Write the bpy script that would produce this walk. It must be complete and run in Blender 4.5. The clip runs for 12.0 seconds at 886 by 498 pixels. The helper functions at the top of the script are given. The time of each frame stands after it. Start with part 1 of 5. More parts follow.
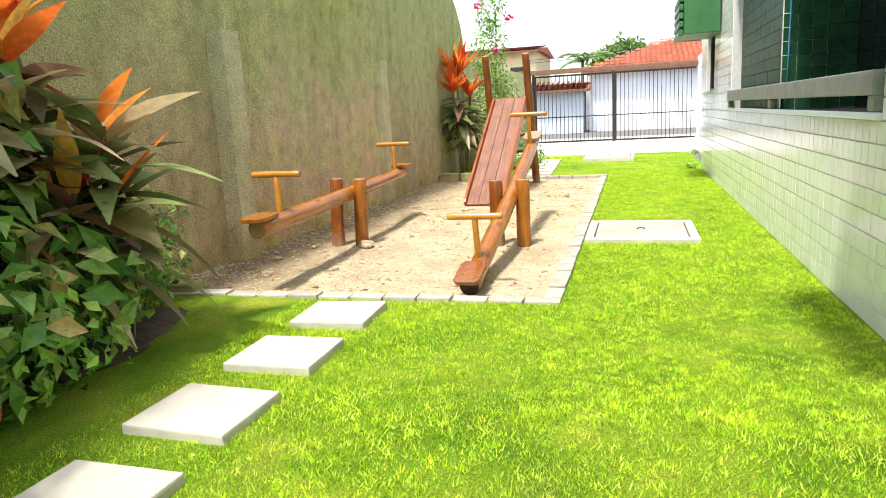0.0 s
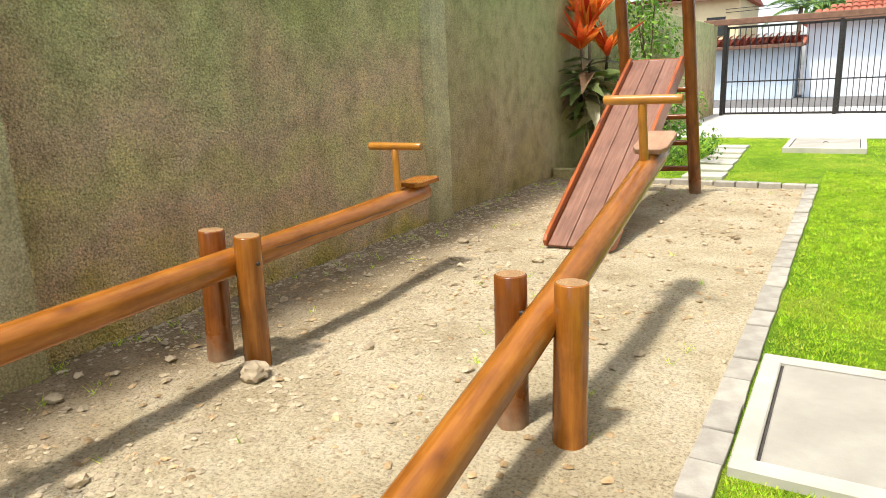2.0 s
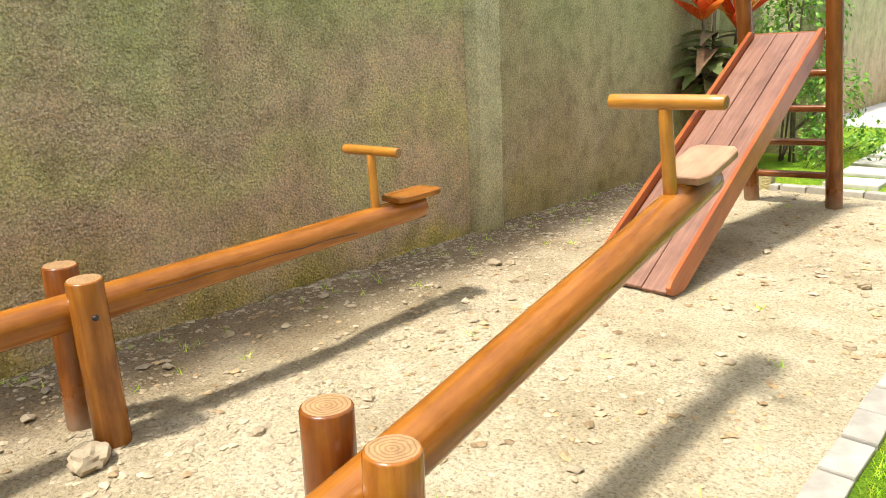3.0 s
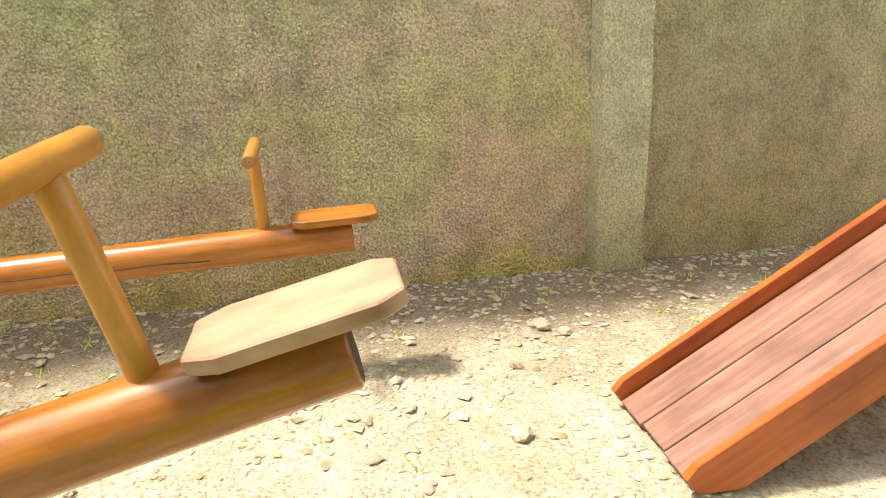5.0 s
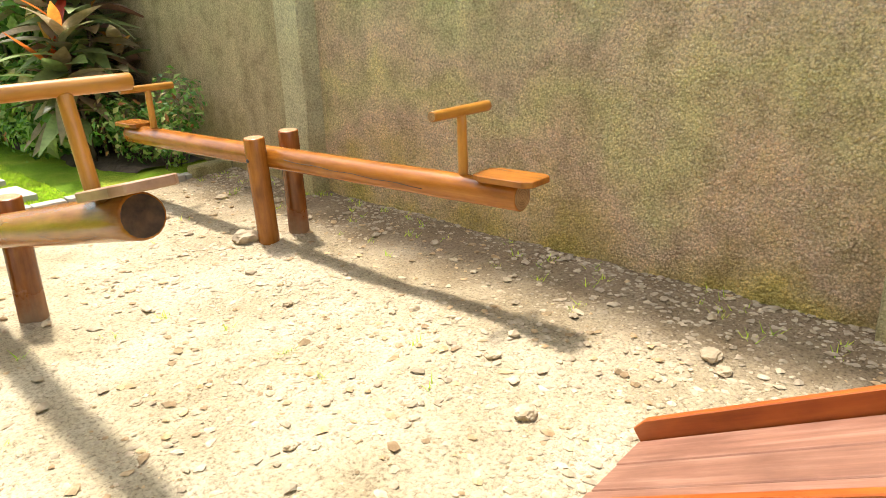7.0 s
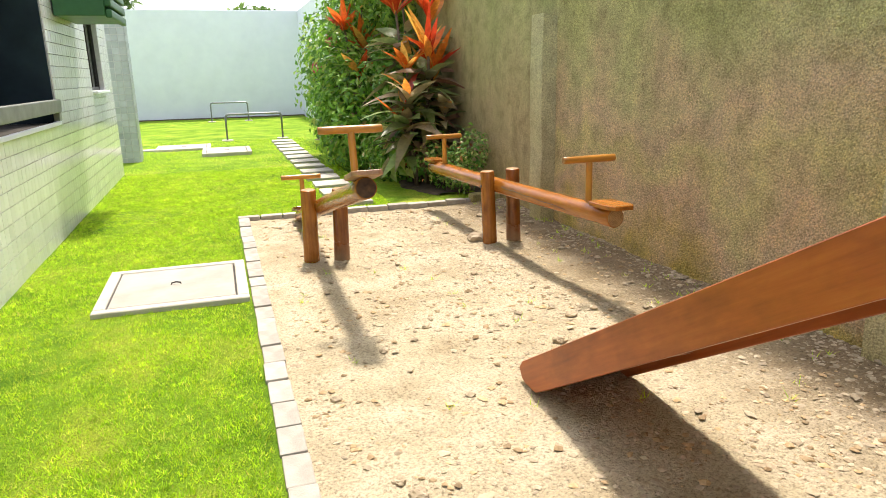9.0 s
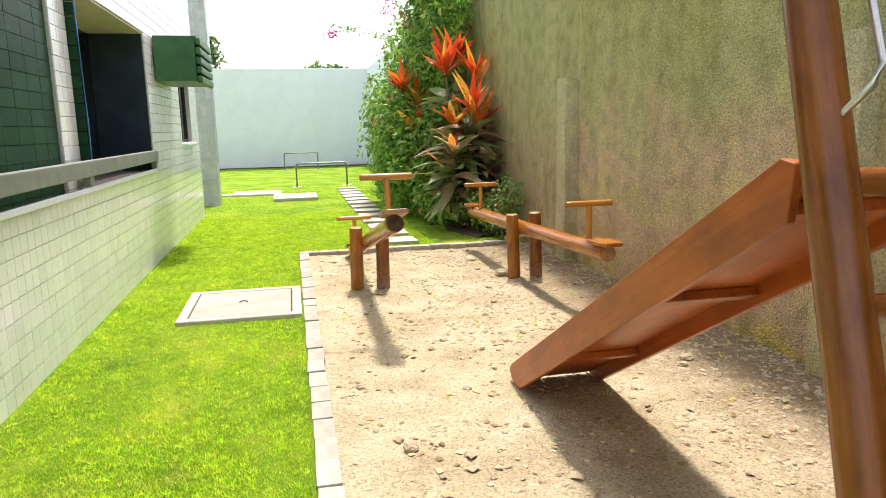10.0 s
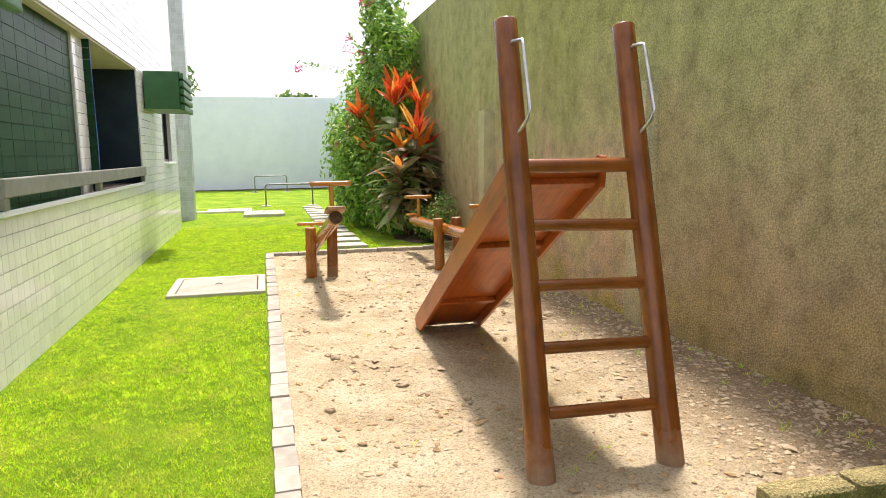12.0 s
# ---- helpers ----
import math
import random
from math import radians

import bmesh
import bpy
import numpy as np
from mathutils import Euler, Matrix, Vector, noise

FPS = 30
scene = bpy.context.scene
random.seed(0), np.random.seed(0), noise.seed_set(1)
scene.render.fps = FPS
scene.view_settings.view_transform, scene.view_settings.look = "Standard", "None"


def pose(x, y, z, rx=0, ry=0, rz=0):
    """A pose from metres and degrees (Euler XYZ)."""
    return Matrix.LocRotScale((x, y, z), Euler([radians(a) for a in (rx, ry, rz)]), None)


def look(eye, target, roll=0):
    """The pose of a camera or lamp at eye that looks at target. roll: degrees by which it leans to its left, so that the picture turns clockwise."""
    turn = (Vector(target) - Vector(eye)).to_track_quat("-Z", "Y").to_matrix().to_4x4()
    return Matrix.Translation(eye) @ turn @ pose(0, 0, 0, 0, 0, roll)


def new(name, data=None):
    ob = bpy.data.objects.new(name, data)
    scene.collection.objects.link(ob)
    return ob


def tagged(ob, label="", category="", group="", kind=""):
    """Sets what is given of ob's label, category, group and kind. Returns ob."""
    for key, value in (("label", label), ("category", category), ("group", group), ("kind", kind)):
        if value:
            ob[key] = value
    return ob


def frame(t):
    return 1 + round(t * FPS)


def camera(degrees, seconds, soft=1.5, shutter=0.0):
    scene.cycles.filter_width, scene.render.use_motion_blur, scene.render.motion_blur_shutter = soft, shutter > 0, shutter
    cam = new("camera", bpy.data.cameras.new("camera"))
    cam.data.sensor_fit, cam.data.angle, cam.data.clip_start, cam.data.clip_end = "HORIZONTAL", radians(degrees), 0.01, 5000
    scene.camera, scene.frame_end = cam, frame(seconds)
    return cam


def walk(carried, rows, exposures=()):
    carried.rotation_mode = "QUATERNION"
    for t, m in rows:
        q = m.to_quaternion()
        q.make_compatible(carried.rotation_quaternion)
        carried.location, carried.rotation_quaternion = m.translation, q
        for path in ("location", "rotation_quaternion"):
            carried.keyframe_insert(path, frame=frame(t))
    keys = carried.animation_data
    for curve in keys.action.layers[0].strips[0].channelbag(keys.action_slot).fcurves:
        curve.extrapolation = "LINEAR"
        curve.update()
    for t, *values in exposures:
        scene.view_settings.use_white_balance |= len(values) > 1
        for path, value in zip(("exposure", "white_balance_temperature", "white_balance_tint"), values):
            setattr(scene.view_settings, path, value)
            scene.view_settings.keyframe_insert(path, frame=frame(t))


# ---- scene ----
cam = camera(66.2, 12.0, soft=0.9)
# seconds, eye, target, lean
PATH = [
    (0.0, (3.195, -3.755, 1.120), (2.657, -1.868, 0.732), -3.0),
    (0.1, (3.161, -3.462, 1.139), (2.628, -1.574, 0.750), -2.9),
    (0.2, (3.127, -3.169, 1.158), (2.598, -1.280, 0.769), -2.7),
    (0.3, (3.094, -2.876, 1.176), (2.569, -0.986, 0.787), -2.6),
    (0.4, (3.060, -2.583, 1.195), (2.539, -0.692, 0.806), -2.4),
    (0.5, (3.026, -2.290, 1.214), (2.510, -0.398, 0.824), -2.3),
    (1.0, (2.995, -1.460, 1.208), (2.313, 0.375, 0.801), -2.4),
    (1.5, (2.995, -0.823, 1.214), (2.172, 0.946, 0.772), -2.6),
    (2.0, (3.048, -0.143, 1.210), (2.040, 1.515, 0.725), -2.5),
    (2.5, (3.093, 0.506, 1.221), (1.916, 2.036, 0.698), -2.5),
    (3.0, (3.145, 1.165, 1.229), (1.796, 2.540, 0.690), -2.5),
    (3.5, (3.127, 1.792, 1.204), (1.631, 2.998, 0.647), -2.2),
    (5.5, (2.968, 3.872, 1.226), (1.098, 3.694, 0.544), -2.4),
    (6.0, (2.806, 4.245, 1.232), (1.085, 3.555, 0.494), -2.4),
    (6.5, (2.840, 4.627, 1.237), (1.286, 3.595, 0.512), -1.9),
    (8.5, (2.861, 6.448, 1.384), (2.078, 4.693, 0.830), -1.6),
    (9.0, (2.893, 6.936, 1.371), (2.301, 5.093, 0.871), -1.3),
    (9.5, (2.855, 7.365, 1.405), (2.322, 5.485, 0.979), -1.3),
    (10.0, (2.820, 7.787, 1.412), (2.401, 5.864, 1.057), -1.2),
    (10.5, (2.789, 8.264, 1.410), (2.377, 6.330, 1.107), -1.2),
    (11.0, (2.789, 8.703, 1.394), (2.349, 6.772, 1.110), -1.0),
    (11.5, (2.820, 9.090, 1.348), (2.314, 7.175, 1.074), -1.1),
    (12.0, (2.786, 9.373, 1.333), (2.283, 7.457, 1.056), -0.7),
]
EXPOSURES = [(0, 1.4, 6500, 10), (0.5, 1.06, 6500, 10), (1.0, 0.96, 6450, 9), (1.5, 1.0, 6400, 9), (2.5, 1.2, 6450, 9), (3.5, 1.5, 6350, 8), (5.5, 1.72, 6350, 8), (6.5, 1.72, 6500, 10), (8.4, 1.43, 6650, 13), (10, 1.30, 6700, 14), (12, 1.22, 6850, 18)]
walk(cam, [(t, look(eye, target, lean)) for t, eye, target, lean in PATH], EXPOSURES)

# ---- daylight ----
SUN = Vector((0.13, 0.43, -1.0)).normalized()      # the way the sunlight goes
world = bpy.data.worlds.new("daylight")
scene.world = world
world.use_nodes = True
wn, wl = world.node_tree.nodes, world.node_tree.links
sky = wn.new("ShaderNodeTexSky")
sky.sky_type, sky.sun_disc = "NISHITA", False
sky.sun_elevation = math.asin(-SUN.z)
sky.sun_rotation = math.atan2(-SUN.x, -SUN.y)
sky.air_density, sky.dust_density, sky.ozone_density = 1.0, 2.0, 1.0
haze = wn.new("ShaderNodeHueSaturation")       # thin white haze
haze.inputs["Saturation"].default_value = 0.45
wl.new(sky.outputs[0], haze.inputs["Color"])
wl.new(haze.outputs[0], wn["Background"].inputs[0])
wn["Background"].inputs[1].default_value = 0.15
sun = new("sun", bpy.data.lights.new("sun", "SUN"))
sun.data.energy, sun.data.angle, sun.data.color = 2.5, radians(5.0), (1.0, 0.94, 0.84)
sun.matrix_world = Matrix.Translation((0, -6, 15)) @ SUN.to_track_quat("-Z", "Y").to_matrix().to_4x4()

# ---- materials ----
def material(name, rough=0.6, metal=0.0, spec=0.5):
    m = bpy.data.materials.new(name)
    m.use_nodes = True
    b = m.node_tree.nodes["Principled BSDF"]
    b.inputs["Roughness"].default_value = rough
    b.inputs["Metallic"].default_value = metal
    b.inputs["Specular IOR Level"].default_value = spec
    return m, m.node_tree.nodes, m.node_tree.links, b


def coords(n, l, scale=(1, 1, 1), world_space=False):
    tc = n.new("ShaderNodeTexCoord")
    mp = n.new("ShaderNodeMapping")
    mp.inputs["Scale"].default_value = scale
    if world_space:
        g = n.new("ShaderNodeNewGeometry")
        l.new(g.outputs["Position"], mp.inputs["Vector"])
    else:
        l.new(tc.outputs["Object"], mp.inputs["Vector"])
    return mp.outputs["Vector"]


def noise_tex(n, l, vec, scale, detail=4, rough=0.55):
    t = n.new("ShaderNodeTexNoise")
    t.inputs["Scale"].default_value, t.inputs["Detail"].default_value, t.inputs["Roughness"].default_value = scale, detail, rough
    l.new(vec, t.inputs["Vector"])
    return t.outputs["Fac"]


def ramp(n, l, fac, stops):
    r = n.new("ShaderNodeValToRGB")
    while len(r.color_ramp.elements) < len(stops):
        r.color_ramp.elements.new(0.5)
    for e, (p, c) in zip(r.color_ramp.elements, stops):
        e.position, e.color = p, (*c, 1)
    l.new(fac, r.inputs[0])
    return r.outputs[0]


def mix(n, l, kind, fac, a, b):
    m = n.new("ShaderNodeMix")
    m.data_type, m.blend_type = "RGBA", kind
    for sock, v in ((m.inputs[0], fac), (m.inputs[6], a), (m.inputs[7], b)):
        if isinstance(v, (int, float)):
            sock.default_value = v
        elif isinstance(v, tuple):
            sock.default_value = (*v, 1)
        else:
            l.new(v, sock)
    return m.outputs[2]


def bump(n, l, b, height, strength, distance):
    bp = n.new("ShaderNodeBump")
    bp.inputs["Strength"].default_value, bp.inputs["Distance"].default_value = strength, distance
    l.new(height, bp.inputs["Height"])
    l.new(bp.outputs[0], b.inputs["Normal"])
    return bp


def random_tint(n, l, col, lo, hi, island=False):
    """The colour, lighter or darker from piece to piece."""
    if island:
        src = n.new("ShaderNodeNewGeometry").outputs["Random Per Island"]
    else:
        src = n.new("ShaderNodeObjectInfo").outputs["Random"]
    g = ramp(n, l, src, [(0, (lo,) * 3), (1, (hi,) * 3)])
    return mix(n, l, "MULTIPLY", 1.0, col, g)


def simple(name, stops, scale=8, rough=0.6, metal=0.0, bump_h=0.0, bump_scale=60, stretch=(1, 1, 1), tint=None, island=False, spec=0.5, world_space=False, stains=0.0):
    m, n, l, b = material(name, rough, metal, spec)
    v = coords(n, l, stretch, world_space)
    c = ramp(n, l, noise_tex(n, l, v, scale, 6), stops)
    if stains:
        c = mix(n, l, "MULTIPLY", stains, c, ramp(n, l, noise_tex(n, l, v, scale * 0.17, 4), [(0.35, (0.55, 0.5, 0.45)), (0.65, (1, 1, 1))]))
    if tint:
        c = random_tint(n, l, c, tint[0], tint[1], island)
    l.new(c, b.inputs["Base Color"])
    if bump_h:
        bump(n, l, b, noise_tex(n, l, v, bump_scale, 5), 0.8, bump_h)
    return m


def wood(name, dark, mid, light, rough, axis_stretch=(14, 14, 1.2), dusty=False):
    """Varnished timber, the grain along the object's own z."""
    m, n, l, b = material(name, rough)
    v = coords(n, l, axis_stretch)
    grain = noise_tex(n, l, v, 3.2, 8, 0.65)
    patches = noise_tex(n, l, coords(n, l, (1, 1, 0.55)), 6.5, 5, 0.6)
    calm = lambda c, k: tuple(m + (v - m) * k for v, m in zip(c, mid))
    c = ramp(n, l, grain, [(0.25, calm(dark, 0.55)), (0.5, mid), (0.78, calm(light, 0.6))])
    c = mix(n, l, "MULTIPLY", 0.7, c, ramp(n, l, patches, [(0.3, (0.45, 0.38, 0.34)), (0.55, (1, 1, 1)), (0.8, (1.0, 0.95, 0.8))]))
    knots = n.new("ShaderNodeTexVoronoi")
    knots.inputs["Scale"].default_value = 1.0
    l.new(coords(n, l, (7, 7, 2.6)), knots.inputs["Vector"])
    c = mix(n, l, "MULTIPLY", 0.7, c, ramp(n, l, knots.outputs["Distance"], [(0.0, (0.25, 0.16, 0.12)), (0.16, (0.9, 0.85, 0.8)), (0.2, (1, 1, 1))]))
    c = random_tint(n, l, c, 0.82, 1.12)
    if dusty:
        # dried sand splashed up the foot
        w = coords(n, l, (1, 1, 1), True)
        sep = n.new("ShaderNodeSeparateXYZ")
        l.new(w, sep.inputs[0])
        up = n.new("ShaderNodeMath")
        up.operation = "MULTIPLY_ADD"
        l.new(noise_tex(n, l, w, 18, 5, 0.65), up.inputs[0])
        up.inputs[1].default_value = 0.26
        l.new(sep.outputs[2], up.inputs[2])
        dust = ramp(n, l, up.outputs[0], [(0.09, (0.75, 0.75, 0.75)), (0.27, (0, 0, 0))])
        c = mix(n, l, "MIX", dust, c, (0.34, 0.26, 0.17))
        l.new(ramp(n, l, dust, [(0, (rough,) * 3), (0.5, (0.85,) * 3)]), b.inputs["Roughness"])
    l.new(c, b.inputs["Base Color"])
    bump(n, l, b, grain, 0.2, 0.003)
    return m


M_LOG = wood("varnished_log", (0.14, 0.040, 0.006), (0.38, 0.130, 0.016), (0.57, 0.250, 0.036), 0.24)
M_POST = wood("dark_varnished_log", (0.075, 0.022, 0.005), (0.23, 0.070, 0.012), (0.36, 0.13, 0.022), 0.26, dusty=True)
M_BAR = wood("honey_varnished_wood", (0.34, 0.125, 0.016), (0.58, 0.25, 0.034), (0.72, 0.38, 0.075), 0.3)
M_SEAT = wood("pale_board", (0.34, 0.165, 0.085), (0.48, 0.27, 0.155), (0.60, 0.38, 0.24), 0.5, (10, 10, 1.5))
M_DECK = wood("reddish_slide_board", (0.09, 0.036, 0.024), (0.23, 0.105, 0.066), (0.40, 0.25, 0.18), 0.5, (14, 14, 0.8))
M_SIDE = wood("orange_slide_board", (0.17, 0.036, 0.006), (0.38, 0.088, 0.013), (0.52, 0.16, 0.026), 0.36, (12, 12, 0.8))
def m_rings():
    m, n, l, b = material("log_end_grain", 0.75)
    flat = coords(n, l, (1, 1, 0))
    ln = n.new("ShaderNodeVectorMath")
    ln.operation = "LENGTH"
    l.new(flat, ln.inputs[0])
    wob = n.new("ShaderNodeMath")
    wob.operation = "MULTIPLY_ADD"
    l.new(noise_tex(n, l, flat, 22, 4), wob.inputs[0])
    wob.inputs[1].default_value = 0.022
    l.new(ln.outputs["Value"], wob.inputs[2])
    sc = n.new("ShaderNodeMath")
    sc.operation = "MULTIPLY"
    sc.inputs[1].default_value = 620.0
    l.new(wob.outputs[0], sc.inputs[0])
    sn = n.new("ShaderNodeMath")
    sn.operation = "SINE"
    l.new(sc.outputs[0], sn.inputs[0])
    c = ramp(n, l, sn.outputs[0], [(0.0, (0.42, 0.25, 0.11)), (0.8, (0.29, 0.16, 0.066))])
    c = mix(n, l, "MULTIPLY", 0.7, c, ramp(n, l, noise_tex(n, l, coords(n, l), 30, 5), [(0.3, (0.5, 0.45, 0.4)), (0.7, (1.1, 1.1, 1.1))]))
    l.new(c, b.inputs["Base Color"])
    return m


M_END = m_rings()
# end grain with its shade painted in; the drying crack uses it too
M_ENDSHADE_CRACK = simple("shaded_log_end_and_crack", [(0.3, (0.025, 0.013, 0.007)), (0.7, (0.10, 0.05, 0.025))], 30, 0.8, bump_h=0.002)
M_BOLT = simple("dark_steel", [(0.3, (0.03, 0.03, 0.03)), (0.7, (0.09, 0.085, 0.08))], 40, 0.5, 0.8)
M_CHROME = simple("galvanised_rod", [(0.3, (0.55, 0.56, 0.58)), (0.7, (0.75, 0.76, 0.78))], 30, 0.28, 0.9)


def m_sand():
    m, n, l, b = material("dry_sand", 0.95, 0, 0.2)
    v = coords(n, l)
    c = ramp(n, l, noise_tex(n, l, v, 2.2, 8, 0.6), [(0.3, (0.345, 0.277, 0.172)), (0.5, (0.465, 0.393, 0.262)), (0.72, (0.565, 0.49, 0.36))])
    fine = noise_tex(n, l, v, 75, 6, 0.7)
    c = mix(n, l, "MULTIPLY", 0.75, c, ramp(n, l, fine, [(0.35, (0.32, 0.27, 0.22)), (0.48, (0.92, 0.92, 0.92)), (0.65, (1.25, 1.23, 1.18))]))
    vo = n.new("ShaderNodeTexVoronoi")
    vo.inputs["Scale"].default_value = 42
    l.new(v, vo.inputs["Vector"])
    grit = ramp(n, l, vo.outputs["Distance"], [(0.0, (0.72, 0.68, 0.6)), (0.25, (0.62, 0.55, 0.45)), (0.3, (1, 1, 1))])
    c = mix(n, l, "MULTIPLY", 0.3, c, grit)
    # sand multiplied darker and browner beside the wall, with an uneven edge
    sep = n.new("ShaderNodeSeparateXYZ")
    l.new(v, sep.inputs[0])
    add = n.new("ShaderNodeMath")
    add.operation = "MULTIPLY_ADD"
    l.new(noise_tex(n, l, v, 3.5, 5), add.inputs[0])
    add.inputs[1].default_value = 0.9
    l.new(sep.outputs[0], add.inputs[2])
    fade = n.new("ShaderNodeMapRange")
    fade.inputs[1].default_value, fade.inputs[2].default_value = 0.65, 1.45
    l.new(add.outputs[0], fade.inputs[0])
    edge = ramp(n, l, fade.outputs[0], [(0.0, (1, 1, 1)), (1.0, (0, 0, 0))])
    c = mix(n, l, "MIX", edge, c, mix(n, l, "MULTIPLY", 1.0, c, (0.52, 0.45, 0.40)))
    l.new(c, b.inputs["Base Color"])
    bump(n, l, b, fine, 0.9, 0.012)
    return m


M_SAND = m_sand()
M_PEBBLE = simple("pale_rubble", [(0.3, (0.40, 0.305, 0.19)), (0.7, (0.60, 0.50, 0.35))], 30, 0.95, bump_h=0.004, tint=(0.66, 1.05), island=True)
M_CLOD = simple("brown_earth_clod", [(0.3, (0.30, 0.19, 0.09)), (0.7, (0.50, 0.37, 0.21))], 25, 0.97, bump_h=0.004, tint=(0.6, 1.45), island=True)
M_ROCK = simple("broken_mortar_lump", [(0.3, (0.34, 0.26, 0.16)), (0.7, (0.54, 0.44, 0.30))], 14, 0.9, bump_h=0.006, tint=(0.8, 1.1))


def m_plaster(name, stops, grit, grit_scale, relief, patchy=0.6):
    """Weathered render: streaks, stains that change with height from the foot up, and a gritty face with shade painted
    between its grains.
    """
    m, n, l, b = material(name, 0.95, 0, 0.15)
    v = coords(n, l)
    sep = n.new("ShaderNodeSeparateXYZ")
    l.new(v, sep.inputs[0])
    add = n.new("ShaderNodeMath")
    add.operation = "MULTIPLY_ADD"
    l.new(noise_tex(n, l, v, 1.3, 6, 0.6), add.inputs[0])
    add.inputs[1].default_value = 2.2
    l.new(sep.outputs[2], add.inputs[2])
    rng = n.new("ShaderNodeMapRange")
    rng.inputs[1].default_value, rng.inputs[2].default_value = 0.6, 3.6
    l.new(add.outputs[0], rng.inputs[0])
    c = ramp(n, l, rng.outputs[0], stops)
    streak = noise_tex(n, l, coords(n, l, (1, 1.7, 0.25)), 1.5, 6, 0.65)
    c = mix(n, l, "MULTIPLY", 0.38, c, ramp(n, l, streak, [(0.3, (0.62, 0.6, 0.56)), (0.5, (1, 1, 1)), (0.72, (1.3, 1.3, 1.27))]))
    blot = noise_tex(n, l, v, 5.5, 6, 0.65)
    c = mix(n, l, "MULTIPLY", patchy, c, ramp(n, l, blot, [(0.3, (0.66, 0.63, 0.60)), (0.5, (1, 1, 1)), (0.72, (1.22, 1.20, 1.17))]))
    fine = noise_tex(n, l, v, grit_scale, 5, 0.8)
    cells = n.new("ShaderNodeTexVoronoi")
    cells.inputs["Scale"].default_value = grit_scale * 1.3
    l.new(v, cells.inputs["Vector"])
    # lit grain tops and shaded pits between them, put into the colour
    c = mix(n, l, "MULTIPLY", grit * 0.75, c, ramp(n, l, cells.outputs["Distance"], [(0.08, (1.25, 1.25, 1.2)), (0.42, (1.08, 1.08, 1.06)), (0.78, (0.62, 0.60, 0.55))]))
    lumpy = n.new("ShaderNodeMath")
    lumpy.operation = "MULTIPLY_ADD"
    l.new(cells.outputs["Distance"], lumpy.inputs[0])
    lumpy.inputs[1].default_value = -0.8
    l.new(fine, lumpy.inputs[2])
    # finer light and dark of the relief, also painted into the colour
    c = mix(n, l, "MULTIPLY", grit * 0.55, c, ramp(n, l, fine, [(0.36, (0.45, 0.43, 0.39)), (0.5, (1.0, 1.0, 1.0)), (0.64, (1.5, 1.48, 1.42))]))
    l.new(c, b.inputs["Base Color"])
    bump(n, l, b, lumpy.outputs[0], 1.0, relief)
    return m


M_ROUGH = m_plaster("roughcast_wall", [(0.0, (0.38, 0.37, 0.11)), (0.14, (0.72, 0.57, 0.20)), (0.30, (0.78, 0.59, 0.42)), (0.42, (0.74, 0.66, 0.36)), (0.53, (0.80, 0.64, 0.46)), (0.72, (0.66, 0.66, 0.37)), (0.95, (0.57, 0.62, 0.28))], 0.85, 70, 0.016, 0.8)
M_SMOOTH = m_plaster("weathered_render", [(0.0, (0.29, 0.26, 0.10)), (0.16, (0.50, 0.39, 0.18)), (0.36, (0.52, 0.41, 0.26)), (0.6, (0.52, 0.47, 0.27)), (0.9, (0.49, 0.52, 0.25))], 0.75, 66, 0.014, 0.85)
M_CONC = m_plaster("old_concrete", [(0.0, (0.30, 0.28, 0.12)), (0.2, (0.54, 0.46, 0.23)), (0.4, (0.66, 0.59, 0.38)), (0.7, (0.66, 0.66, 0.42))], 0.75, 70, 0.016)
M_PAVER = simple("grey_concrete_paver", [(0.3, (0.36, 0.33, 0.28)), (0.7, (0.50, 0.465, 0.40))], 14, 0.9, bump_h=0.003, bump_scale=120, tint=(0.82, 1.08), stains=0.35)
M_SLAB = simple("pale_cast_concrete", [(0.3, (0.46, 0.43, 0.37)), (0.7, (0.58, 0.545, 0.475))], 7, 0.9, bump_h=0.002, bump_scale=120, tint=(0.94, 1.04), stains=0.3)
M_LID = simple("grey_cement_lid", [(0.3, (0.35, 0.325, 0.275)), (0.7, (0.46, 0.43, 0.37))], 5, 0.9, bump_h=0.002, bump_scale=110, stains=0.3)
# near-black for real joints and for shade painted into recesses
M_GAP = simple("dark_joint_and_recess_shade", [(0.3, (0.04, 0.035, 0.03)), (0.7, (0.08, 0.07, 0.06))], 20, 0.95)
M_WHITE = simple("white_wall_paint", [(0.3, (0.74, 0.79, 0.85)), (0.7, (0.80, 0.85, 0.90))], 2.5, 0.85, bump_h=0.002, stains=0.08, world_space=True)
M_TILE = simple("white_glazed_tile", [(0.3, (0.76, 0.76, 0.75)), (0.7, (0.84, 0.84, 0.83))], 3, 0.14, tint=(0.94, 1.03), island=True, world_space=True)
M_TILE1 = simple("white_glazed_tile_piece", [(0.3, (0.76, 0.76, 0.75)), (0.7, (0.84, 0.84, 0.83))], 3, 0.14, tint=(0.94, 1.03), world_space=True)
M_GROUT = simple("grey_grout", [(0.3, (0.46, 0.46, 0.45)), (0.7, (0.58, 0.58, 0.57))], 20, 0.95)
M_GREENTILE = simple("dark_green_glazed_tile", [(0.3, (0.008, 0.042, 0.018)), (0.7, (0.016, 0.070, 0.030))], 5, 0.4, tint=(0.8, 1.15), island=True, spec=0.12, world_space=True)
M_GREY = simple("grey_aluminium", [(0.3, (0.19, 0.20, 0.18)), (0.7, (0.27, 0.28, 0.26))], 9, 0.5, 0.3)
